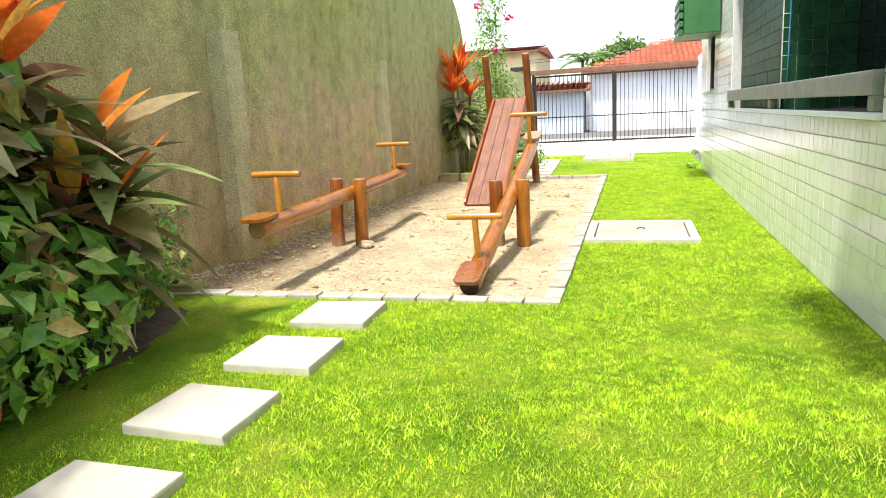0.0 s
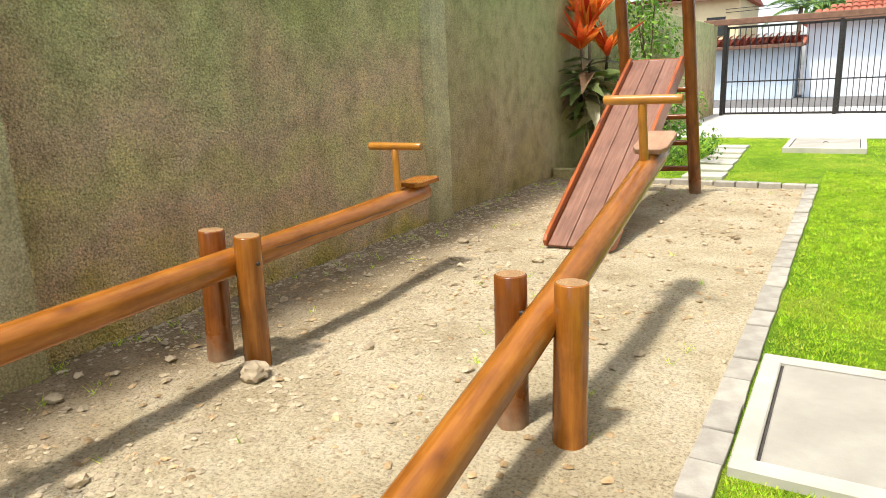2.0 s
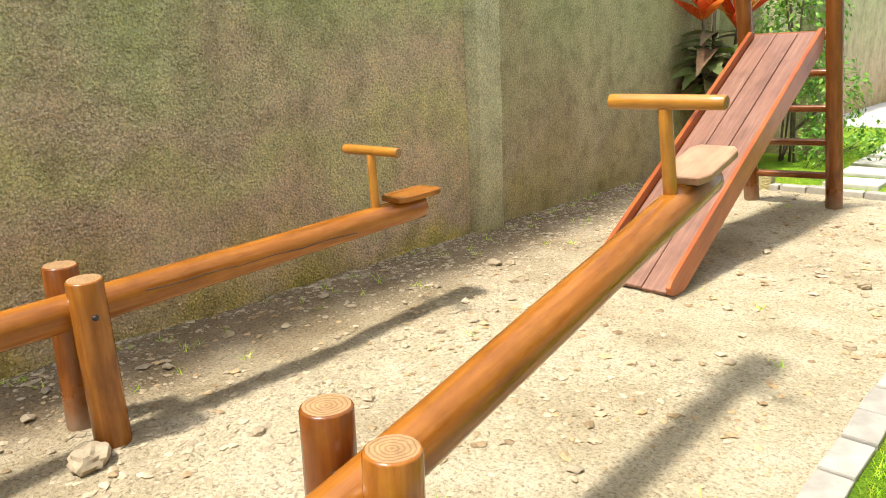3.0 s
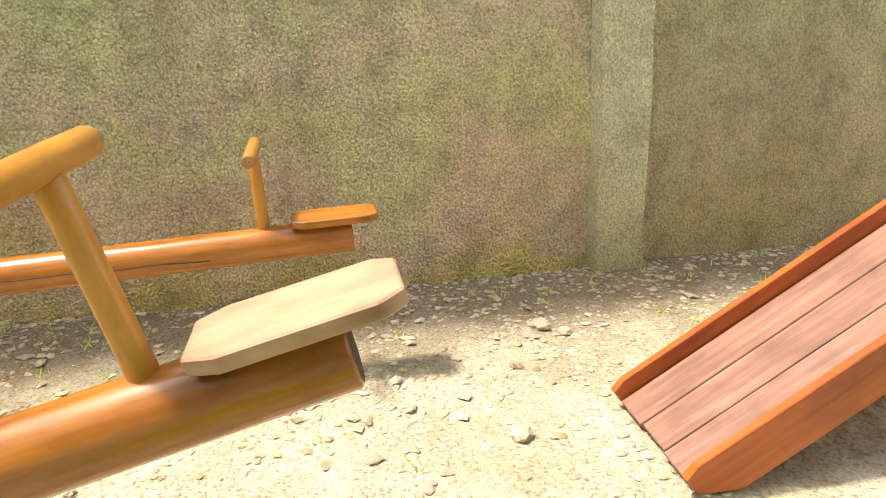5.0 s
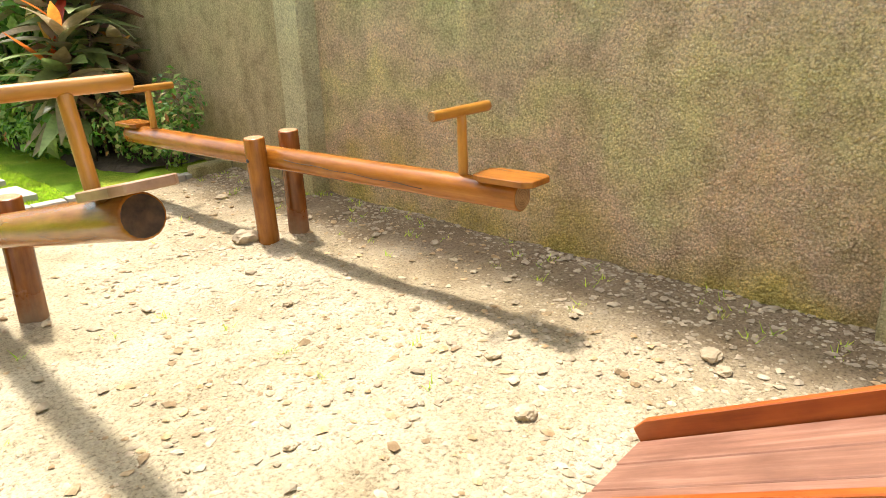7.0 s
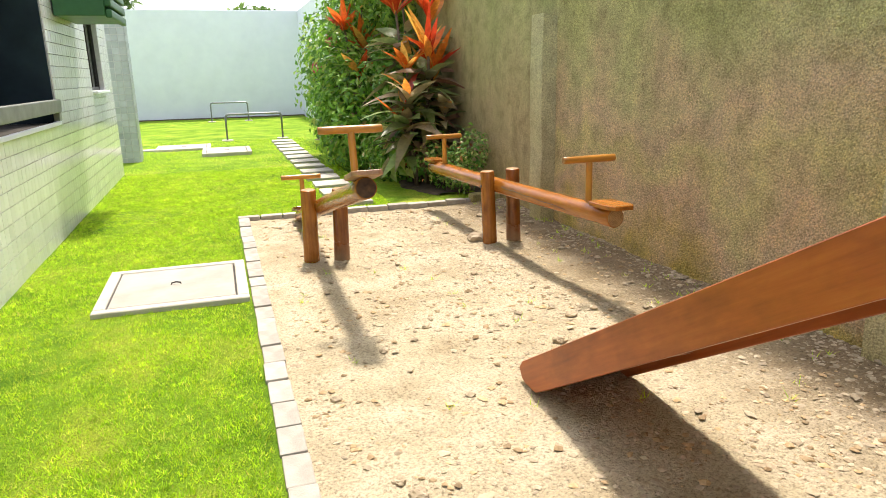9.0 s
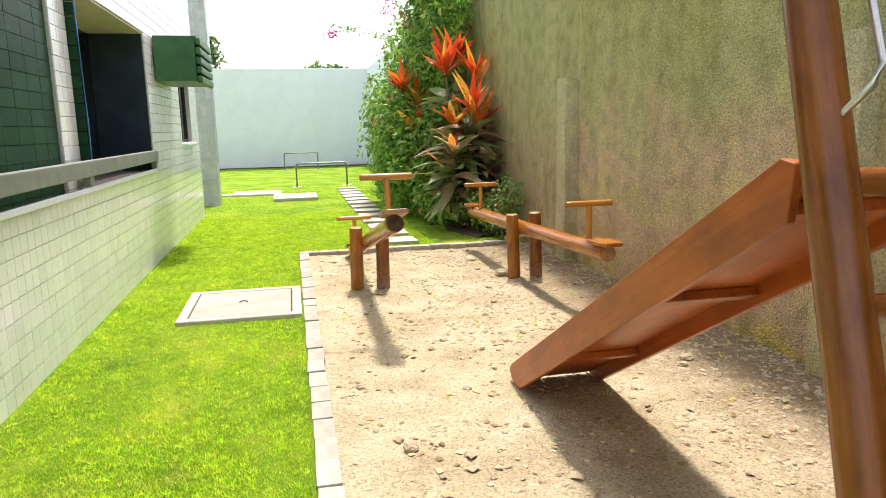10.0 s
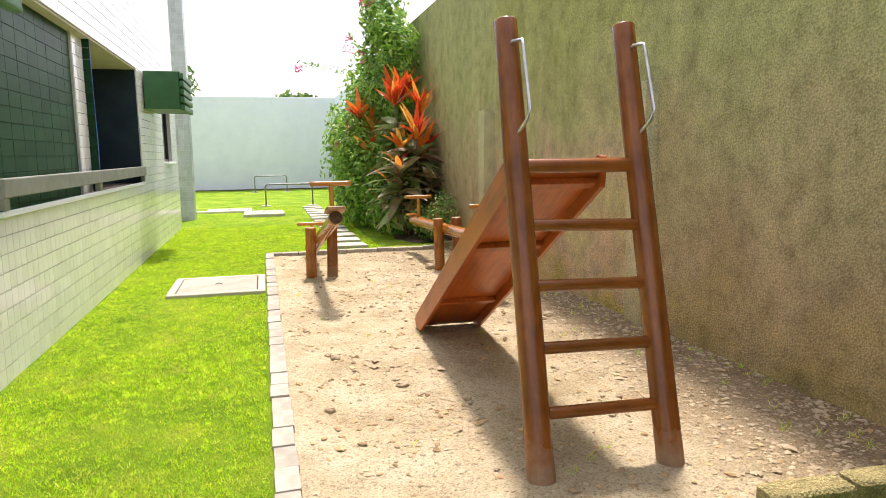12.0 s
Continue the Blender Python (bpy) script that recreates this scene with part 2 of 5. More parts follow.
M_GREEN = simple("green_painted_louvre", [(0.3, (0.022, 0.105, 0.032)), (0.7, (0.035, 0.15, 0.048))], 6, 0.45)
M_GLASS = simple("dark_window_glass", [(0.3, (0.008, 0.012, 0.012)), (0.7, (0.015, 0.02, 0.02))], 3, 0.06)
M_SOFFIT = simple("cream_soffit", [(0.3, (0.52, 0.50, 0.40)), (0.7, (0.62, 0.60, 0.50))], 4, 0.9)
M_BLACK = simple("black_painted_steel", [(0.3, (0.015, 0.014, 0.013)), (0.7, (0.04, 0.036, 0.032))], 20, 0.45, 0.3)
M_TUBE = simple("grey_painted_tube", [(0.3, (0.16, 0.17, 0.18)), (0.7, (0.28, 0.29, 0.30))], 12, 0.4, 0.5)
M_BROWN = simple("brown_painted_beam", [(0.3, (0.12, 0.055, 0.03)), (0.7, (0.20, 0.10, 0.055))], 9, 0.6)
M_ROOF = simple("terracotta_tile", [(0.3, (0.36, 0.085, 0.045)), (0.7, (0.55, 0.17, 0.09))], 6, 0.85, tint=(0.75, 1.15), island=True)
M_YELLOW = simple("yellow_house_paint", [(0.3, (0.70, 0.58, 0.32)), (0.7, (0.78, 0.66, 0.40))], 2, 0.85)
M_BLUE = simple("pale_blue_wall_paint", [(0.3, (0.50, 0.58, 0.66)), (0.7, (0.60, 0.68, 0.74))], 2, 0.85)
M_PAVE = simple("pale_driveway_concrete", [(0.3, (0.55, 0.52, 0.47)), (0.7, (0.68, 0.65, 0.60))], 3, 0.9, bump_h=0.002, stains=0.25)
M_ASPH = simple("street_asphalt", [(0.3, (0.10, 0.095, 0.09)), (0.7, (0.18, 0.17, 0.16))], 6, 0.95, bump_h=0.003)
M_SOIL = simple("dark_bed_soil", [(0.3, (0.045, 0.030, 0.02)), (0.7, (0.12, 0.085, 0.055))], 9, 0.97, bump_h=0.02, bump_scale=25)


def m_lawn():
    m, n, l, b = material("turf", 0.9, 0, 0.1)
    v = coords(n, l, (1, 1, 1), True)
    c = ramp(n, l, noise_tex(n, l, v, 1.6, 6, 0.6), [(0.32, (0.11, 0.23, 0.013)), (0.5, (0.21, 0.36, 0.022)), (0.68, (0.38, 0.45, 0.05))])
    f = noise_tex(n, l, v, 130, 5, 0.7)
    # dark specks put the shade between blades into the turf colour
    c = mix(n, l, "MULTIPLY", 0.8, c, ramp(n, l, f, [(0.36, (0.22, 0.25, 0.18)), (0.5, (0.95, 0.95, 0.95)), (0.64, (1.4, 1.33, 1.15))]))
    l.new(c, b.inputs["Base Color"])
    bump(n, l, b, f, 1.0, 0.02)
    return m


def m_leaf(name, stops, rough=0.45, trans=0.35, island=True, lo=0.6, hi=1.3, patch=22):
    m, n, l, b = material(name, rough)
    if island:
        r = n.new("ShaderNodeNewGeometry").outputs["Random Per Island"]
    else:
        r = n.new("ShaderNodeObjectInfo").outputs["Random"]
    c = ramp(n, l, r, stops)
    v = coords(n, l)
    c = mix(n, l, "MULTIPLY", 0.6, c, ramp(n, l, noise_tex(n, l, v, patch, 4), [(0.32, (lo,) * 3), (0.68, (hi,) * 3)]))
    l.new(c, b.inputs["Base Color"])
    t = n.new("ShaderNodeBsdfTranslucent")
    l.new(c, t.inputs[0])
    s = n.new("ShaderNodeMixShader")
    s.inputs[0].default_value = trans
    l.new(b.outputs[0], s.inputs[1])
    l.new(t.outputs[0], s.inputs[2])
    l.new(s.outputs[0], n["Material Output"].inputs[0])
    return m


M_LAWN = m_lawn()
def m_blade():
    """Grass blades, from piece to piece and in yellowed or deep green patches."""
    m = m_leaf("grass_blade", [(0, (0.25, 0.47, 0.016)), (0.5, (0.48, 0.72, 0.030)), (0.85, (0.68, 0.81, 0.06)), (1, (0.76, 0.70, 0.20))], 0.6, 0.5, True, 0.35, 1.55, 26)
    n, l = m.node_tree.nodes, m.node_tree.links
    b = n["Principled BSDF"]
    was = b.inputs["Base Color"].links[0].from_socket
    v = coords(n, l, (1, 1, 0), True)
    c = mix(n, l, "MULTIPLY", 0.75, was, ramp(n, l, noise_tex(n, l, v, 5.5, 5, 0.65), [(0.34, (0.66, 0.76, 0.6)), (0.5, (1.08, 1.08, 1)), (0.66, (1.5, 1.3, 1.2))]))
    dry = ramp(n, l, noise_tex(n, l, v, 1.9, 5, 0.7), [(0.56, (0, 0, 0)), (0.72, (0.5, 0.5, 0.5))])
    c = mix(n, l, "MIX", dry, c, (0.60, 0.50, 0.16))
    l.new(c, b.inputs["Base Color"])
    l.new(c, next(x for x in n if x.type == "BSDF_TRANSLUCENT").inputs[0])
    return m


M_BLADE = m_blade()
M_LEAF = m_leaf("glossy_green_leaf", [(0, (0.06, 0.17, 0.02)), (0.5, (0.20, 0.42, 0.05)), (0.9, (0.38, 0.58, 0.085)), (1, (0.40, 0.44, 0.10))], 0.38, 0.42)
M_VARIEG = m_leaf("pale_variegated_leaf", [(0, (0.06, 0.18, 0.022)), (0.4, (0.18, 0.38, 0.06)), (0.8, (0.42, 0.54, 0.16)), (0.93, (0.62, 0.58, 0.22)), (1, (0.55, 0.16, 0.06))], 0.4, 0.4)
M_CORD = m_leaf("dark_purple_leaf", [(0, (0.10, 0.07, 0.045)), (0.25, (0.20, 0.26, 0.085)), (0.55, (0.32, 0.42, 0.15)), (0.72, (0.26, 0.12, 0.08)), (0.86, (0.52, 0.46, 0.25)), (1, (0.62, 0.42, 0.30))], 0.42, 0.4, False)
M_FLAME = m_leaf("flame_red_leaf", [(0, (0.55, 0.05, 0.02)), (0.4, (0.78, 0.12, 0.025)), (0.7, (0.85, 0.28, 0.04)), (1, (0.85, 0.56, 0.12))], 0.35, 0.5, False)
M_PINK = m_leaf("pink_bract", [(0, (0.55, 0.02, 0.12)), (1, (0.80, 0.08, 0.22))], 0.6, 0.5)
M_BARK = simple("grey_brown_bark", [(0.3, (0.09, 0.06, 0.04)), (0.7, (0.20, 0.15, 0.10))], 14, 0.95, bump_h=0.01, bump_scale=30)
M_PALM = m_leaf("far_tree_leaf", [(0, (0.05, 0.13, 0.03)), (0.6, (0.12, 0.24, 0.04)), (1, (0.22, 0.34, 0.06))], 0.5, 0.3)
M_BLUECORD = simple("blue_plastic_cord", [(0.3, (0.05, 0.2, 0.5)), (0.7, (0.08, 0.28, 0.62))], 10, 0.5)
M_TANK = simple("dark_water_tank", [(0.3, (0.03, 0.035, 0.04)), (0.7, (0.06, 0.065, 0.075))], 5, 0.6)

# ---- building blocks ----
def thing(name, label, category, group="", at=(0, 0, 0), kind=""):
    ob = new(name)
    ob.location = at
    return tagged(ob, label, category, group, kind)


def mesh_of(name, bm, mat):
    me = bpy.data.meshes.new(name)
    bm.to_mesh(me)
    bm.free()
    for mt in (mat if isinstance(mat, (list, tuple)) else [mat]):
        me.materials.append(mt)
    return me


def part(name, bm, mat, parent=None, label="", m=None):
    """One mesh object from a bmesh, under a thing or under a part."""
    ob = new(name, bm if isinstance(bm, bpy.types.Mesh) else mesh_of(name, bm, mat))
    if m is not None:
        ob.matrix_basis = m
    if parent is not None:
        ob.parent = parent
    if label:
        ob["label"] = label
    return ob


def smooth(ob):
    for p in ob.data.polygons:
        p.use_smooth = True
    return ob


def block(x0, y0, z0, x1, y1, z1, edge=0.004, bm=None, seg=1):
    """A box with slightly rounded edges."""
    bm = bm or bmesh.new()
    made = bmesh.ops.create_cube(bm, size=1.0)
    vs = made["verts"]
    for v in vs:
        v.co = Vector(((x0 + x1) / 2 + v.co.x * (x1 - x0), (y0 + y1) / 2 + v.co.y * (y1 - y0), (z0 + z1) / 2 + v.co.z * (z1 - z0)))
    if edge:
        es = list({e for v in vs for e in v.link_edges})
        bmesh.ops.bevel(bm, geom=es, offset=edge, segments=seg, affect="EDGES", profile=0.6)
    return bm


def log(length, r0, r1, seed=0, rings=14, sides=18, bow=0.0, rough=0.03, edge=0.006, bm=None):
    """A turned log along z from 0 to length, a little uneven, its ends of the second material."""
    bm = bm or bmesh.new()
    zs = [0.0, edge * 0.5] + [edge + (length - 2 * edge) * i / rings for i in range(rings + 1)] + [length - edge * 0.5, length]
    cols = []
    for i, z in enumerate(zs):
        k = z / length
        r = r0 + (r1 - r0) * k
        if i in (0, len(zs) - 1):
            r -= edge
        elif i in (1, len(zs) - 2):
            r -= edge * 0.3
        off = bow * math.sin(math.pi * k)
        ring = []
        for s in range(sides):
            a = 2 * math.pi * s / sides
            d = r * (1 + rough * noise.noise(Vector((math.cos(a) * 1.5 + seed * 7.1, math.sin(a) * 1.5, z * 3.0))))
            ring.append(bm.verts.new((math.cos(a) * d + off, math.sin(a) * d, z)))
        cols.append(ring)
    for a, b in zip(cols, cols[1:]):
        for s in range(sides):
            f = bm.faces.new((a[s], a[(s + 1) % sides], b[(s + 1) % sides], b[s]))
            f.smooth = True
    for ring, flip in ((cols[0], True), (cols[-1], False)):
        f = bm.faces.new(ring[::-1] if flip else ring)
        f.material_index = 1
    return bm


def along(a, b):
    """The pose whose z runs from a to b."""
    a, b = Vector(a), Vector(b)
    return Matrix.Translation(a) @ (b - a).to_track_quat("Z", "Y").to_matrix().to_4x4()


def log_part(name, a, b, r0, r1, mats, parent, label="", seed=0, **kw):
    n = (Vector(b) - Vector(a)).length
    return part(name, log(n, r0, r1, seed, **kw), mats, parent, label, along(a, b))


def tube(points, r, sides=8, bm=None):
    """A bent rod through the points."""
    bm = bm or bmesh.new()
    pts = [Vector(p) for p in points]
    rings = []
    for i, p in enumerate(pts):
        d = (pts[min(i + 1, len(pts) - 1)] - pts[max(i - 1, 0)]).normalized()
        q = d.to_track_quat("Z", "Y")
        rings.append([bm.verts.new(p + q @ Vector((math.cos(2 * math.pi * s / sides) * r, math.sin(2 * math.pi * s / sides) * r, 0))) for s in range(sides)])
    for a, b in zip(rings, rings[1:]):
        for s in range(sides):
            bm.faces.new((a[s], a[(s + 1) % sides], b[(s + 1) % sides], b[s])).smooth = True
    bm.faces.new(rings[0][::-1])
    bm.faces.new(rings[-1])
    return bm


def sheet(x0, y0, x1, y1, nx, ny, height, bm=None):
    """A grid with height(x, y)."""
    bm = bm or bmesh.new()
    rows = [[bm.verts.new((x0 + (x1 - x0) * i / nx, y0 + (y1 - y0) * j / ny, height(x0 + (x1 - x0) * i / nx, y0 + (y1 - y0) * j / ny))) for i in range(nx + 1)] for j in range(ny + 1)]
    for a, b in zip(rows, rows[1:]):
        for i in range(nx):
            bm.faces.new((a[i], a[i + 1], b[i + 1], b[i])).smooth = True
    return bm


def soup(name, verts, faces, mat, parent=None, kind="", label="", category=""):
    """One mesh from arrays of corners."""
    me = bpy.data.meshes.new(name)
    me.from_pydata(verts, [], faces)
    me.materials.append(mat)
    ob = new(name, me)
    if parent is not None:
        ob.parent = parent
    return tagged(ob, label, category, "", kind)


# ---- plan ----
WALL_X = 0.0            # face of the boundary wall
FACE_X = 4.27           # face of the tiled building
BED_X, BED_Y0, BED_Y1 = 2.80, 0.0, 7.5      # outer edges of the sand bed
LAWN_Z = 0.025

# ---- ground ----
gbm = bmesh.new()
bmesh.ops.create_grid(gbm, x_segments=8, y_segments=8, size=600)
for v in gbm.verts:
    v.co.z = -0.06
tagged(part("ground", gbm, M_ASPH), "dusty grey street and open ground", "ground", "", "structure")

lawn_bm = bmesh.new()
for x0, y0, x1, y1 in ((-0.02, -18.55, 12.0, BED_Y0 + 0.03), (BED_X - 0.03, BED_Y0 + 0.03, FACE_X + 0.1, 12.4), (-0.02, BED_Y1 - 0.03, BED_X - 0.03, 12.4)):
    sheet(x0, y0, x1, y1, max(2, int((x1 - x0) * 6)), max(2, int((y1 - y0) * 6)),
          lambda x, y: LAWN_Z + 0.012 * noise.noise(Vector((x * 0.9, y * 0.9, 0))) * min(1, abs(x - 2.9) * 2), lawn_bm)
tagged(part("lawn", lawn_bm, M_LAWN), "short bright green turf with a few dry patches", "lawn", "", "structure")


def sand_height(x, y):
    h = 0.018 * noise.noise(Vector((x * 1.3, y * 1.3, 3))) + 0.011 * noise.noise(Vector((x * 5, y * 5, 7))) + 0.007 * noise.noise(Vector((x * 13, y * 13, 1))) + 0.005 * noise.noise(Vector((x * 31, y * 31, 2)))
    wall_side = max(0, 0.5 - x) * 0.06
    return h + wall_side - 0.004


tagged(part("sand", sheet(-0.05, 0.05, 2.72, 7.43, 170, 450, sand_height), M_SAND), "pale dry sand bed with rubble and footprints", "sand", "", "structure")
tagged(part("driveway", block(-0.3, 12.4, -0.2, 9.0, 18.6, 0.05, 0.01), M_PAVE), "pale concrete driveway before the gate", "driveway", "", "structure")

# ---- boundary wall ----
WALL_TOP, WALL_Y0, WALL_Y1 = 3.75, -9.0, 9.7


def wall_profile():
    """The wall's outline in y and z: level, then curving down at its gate end."""
    pts = [(WALL_Y0, -0.1), (WALL_Y1, -0.1), (WALL_Y1, 2.2)]
    for i in range(1, 9):
        a = math.pi / 2 * i / 8
        pts.append((WALL_Y1 - 3.2 * (1 - math.cos(a)), 2.2 + (WALL_TOP - 2.2) * math.sin(a)))
    pts.append((WALL_Y0, WALL_TOP))
    return pts


wbm = bmesh.new()
front = [wbm.verts.new((0, y, z)) for y, z in wall_profile()]
back = [wbm.verts.new((-0.15, y, z)) for y, z in wall_profile()]
wbm.faces.new(front)
wbm.faces.new(back[::-1])
for i in range(len(front)):
    j = (i + 1) % len(front)
    wbm.faces.new((front[i], back[i], back[j], front[j]))
bmesh.ops.recalc_face_normals(wbm, faces=wbm.faces)
wall = tagged(part("wall_west", wbm, M_SMOOTH), "tall weathered grey-brown rendered boundary wall", "wall", "", "structure")


def plaster_height(y, z):
    """Thrown grains of mortar, each of its own height, on an uneven ground."""
    gaps, spots = noise.voronoi(Vector((y * 66, z * 70, 0.3)))
    own = 0.55 + 0.75 * noise.noise(spots[0] * 7.3)
    grain = max(0.0, 1.0 - (gaps[0] * 1.5) ** 2) * max(0.1, own)
    ground = 0.010 * noise.noise(Vector((y * 1.1, z * 1.1, 2))) + 0.004 * noise.noise(Vector((y * 9, z * 9, 0)))
    rim = min(1.0, (y - 1.3) / 0.12, (4.7 - y) / 0.12, (3.68 - z) / 0.2)
    return -0.004 + max(0.0, rim) * (0.012 + 0.0165 * grain + ground)


py = [1.3 + 3.4 * i / 760 for i in range(761)]
pz = [-0.05 + 2.15 * j / 500 for j in range(500)] + [2.1 + 1.6 * j / 90 for j in range(91)]
soup_v = [(plaster_height(y, z), y, z) for z in pz for y in py]
soup_f = [(j * 761 + i, j * 761 + i + 1, j * 761 + i + 762, j * 761 + i + 761) for j in range(len(pz) - 1) for i in range(760)]
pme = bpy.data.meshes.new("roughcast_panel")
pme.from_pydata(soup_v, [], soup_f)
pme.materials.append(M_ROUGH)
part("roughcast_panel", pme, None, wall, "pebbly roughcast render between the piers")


def pilaster(y0, y1, top, depth):
    bm = bmesh.new()
    n = 16
    vs = []
    for j in range(n + 1):
        z = -0.05 + (top + 0.05) * j / n
        w = 0.012 * noise.noise(Vector((y0, z * 2.5, 5)))
        d = depth + 0.010 * noise.noise(Vector((y1, z * 4, 1)))
        vs.append([bm.verts.new(c) for c in ((-0.01, y0 + w, z), (d, y0 + 0.02 + w, z), (d, y1 - 0.02 + w, z), (-0.01, y1 + w, z))])
    for c in vs[-1][1:3]:
        c.co.z += 0.03
    for a, b in zip(vs, vs[1:]):
        for i in range(3):
            bm.faces.new((a[i], a[i + 1], b[i + 1], b[i]))
    bm.faces.new(vs[-1])
    bmesh.ops.recalc_face_normals(bm, faces=bm.faces)
    return bm


for y0, y1, top, deep in ((1.06, 1.34, 1.83, 0.13), (4.66, 4.94, 1.81, 0.09), (8.3, 8.55, 1.8, 0.085), (-2.55, -2.3, 1.82, 0.085)):
    part("pilaster", pilaster(y0, y1, top, deep), M_CONC, wall, "short worn concrete pier")

tagged(part("wall_corner", block(0.01, 9.4, -0.1, 0.9, 9.65, 1.75, 0.02), M_CONC), "low grey concrete wall end behind the shrubs", "wall", "", "structure")
tagged(part("wall_gate_side", block(-0.25, 9.72, -0.1, -0.05, 18.4, 2.2, 0.01), M_SMOOTH), "grey boundary wall beside the driveway", "wall", "", "structure")
# white end of the garden
tagged(part("wall_south", block(-0.35, -18.75, -0.1, 14.0, -18.55, 3.62, 0.01), M_WHITE), "tall white painted garden wall", "wall", "", "structure")
tagged(part("wall_southwest", block(-0.35, -18.54, -0.1, -0.12, -9.02, 3.62, 0.01), M_WHITE), "tall white painted side wall", "wall", "", "structure")
tagged(part("wall_east", block(13.8, -18.54, -0.1, 14.0, 24.0, 3.6, 0.01), M_WHITE), "plain white wall behind the building", "wall", "", "structure")

# ---- play things ----
def seat_board():
    """A tapering seat board 0.44 long, its outer end at +z, its top towards +y."""
    bm = bmesh.new()
    outline = [(-0.06, 0.075), (-0.084, 0.12), (-0.084, 0.335), (-0.06, 0.37), (0.06, 0.37), (0.084, 0.335), (0.084, 0.12), (0.06, 0.075)]
    lo = [bm.verts.new((x, 0.0, z)) for x, z in outline]
    hi = [bm.verts.new((x, 0.027, z)) for x, z in outline]
    bm.faces.new(lo)
    bm.faces.new(hi[::-1])
    for i in range(8):
        j = (i + 1) % 8
        bm.faces.new((lo[i], hi[i], hi[j], lo[j]))
    bmesh.ops.recalc_face_normals(bm, faces=bm.faces)
    bmesh.ops.bevel(bm, geom=bm.edges[:], offset=0.0035, segments=1, affect="EDGES")
    return bm


def seesaw(label, posts, pivot, tilt, turn, seat_mats, seed, half, reach, stem_h, end_mat, split):
    """A log seesaw: two posts, a log beam on a bolt, and at each end a seat and a T handle. tilt: its rise towards +y in degrees."""
    root = thing("seesaw", label, "seesaw", "seesaws in the sand bed", (pivot[0], pivot[1], 0))
    for k, (bx, by, tx, ty, top) in enumerate(posts):
        p = log_part("post", (bx - pivot[0], by - pivot[1], -0.12), (tx - pivot[0], ty - pivot[1], top), 0.060, 0.057, [M_POST if k == 0 else M_LOG, M_END], root, seed=seed + k, rings=8)
    m = pose(0, 0, pivot[2], 0, 0, turn) @ pose(0, 0, 0, tilt) @ pose(0, -half, -0.002, -90)
    beam = part("beam", log(2 * half, 0.066, 0.060, seed + 5, rings=30, bow=0.015), [M_LOG, end_mat], root, "varnished log beam", m)
    up = pose(0, 0, pivot[2], 0, 0, turn) @ pose(0, 0, 0, tilt)
    if split:
        crack = [(0.0622 + 0.015 * math.sin(math.pi * (half + 0.20 + 0.075 * i) / (2 * half)) - 0.0006 * i * 0.3, 0.20 + 0.075 * i, 0.010 - 0.002 * i + 0.003 * math.sin(i * 1.7 + seed)) for i in range(14)]
        part("drying_crack", tube(crack, 0.0022, 5), M_ENDSHADE_CRACK, beam, "thin dark drying crack", m.inverted() @ up)
    part("bolt", log(0.34, 0.011, 0.011, 1, rings=2, sides=8, rough=0), [M_BOLT, M_BOLT], root, "steel pivot bolt", pose(-0.17, 0, pivot[2], 0, 90, 0))
    for side, mat in ((1, seat_mats[0]), (-1, seat_mats[1])):
        part("seat", seat_board(), mat, root, "", up @ (pose(0, reach, 0.056) if side > 0 else pose(0, -reach, 0.056, 0, 0, 180)) @ Matrix(((1, 0, 0, 0), (0, 0, 1, 0), (0, 1, 0, 0), (0, 0, 0, 1))))
        h = up @ pose(0, side * 1.338 + 0.020, 0.035)
        stem = part("handle_stem", log(stem_h, 0.022, 0.021, seed + 9, rings=4, sides=12), [M_BAR, M_END], root, "", h)
        part("handle_bar", log(0.365, 0.024, 0.022, seed + 11 + side, rings=8, sides=12, edge=0.004), [M_BAR, M_END], stem, "", pose(-0.18, 0, stem_h + 0.015, 0, 90, 0))
    return root


seesaw("log seesaw with honey handles standing clear in the sand", [(2.086, 1.866, 2.078, 1.89, 0.553), (2.313, 1.835, 2.308, 1.866, 0.556)],
       (2.197, 1.862, 0.425), 13.3, 0.3, (M_SEAT, M_POST), 1, 1.63, 1.352, 0.300, M_ENDSHADE_CRACK, False)
seesaw("log seesaw with honey handles set close to the wall", [(0.622, 1.822, 0.646, 1.842, 0.608), (0.842, 1.844, 0.867, 1.842, 0.600)],
       (0.757, 1.84, 0.480), 1.4, 1.6, (M_LOG, M_LOG), 21, 1.66, 1.38, 0.272, M_END, True)


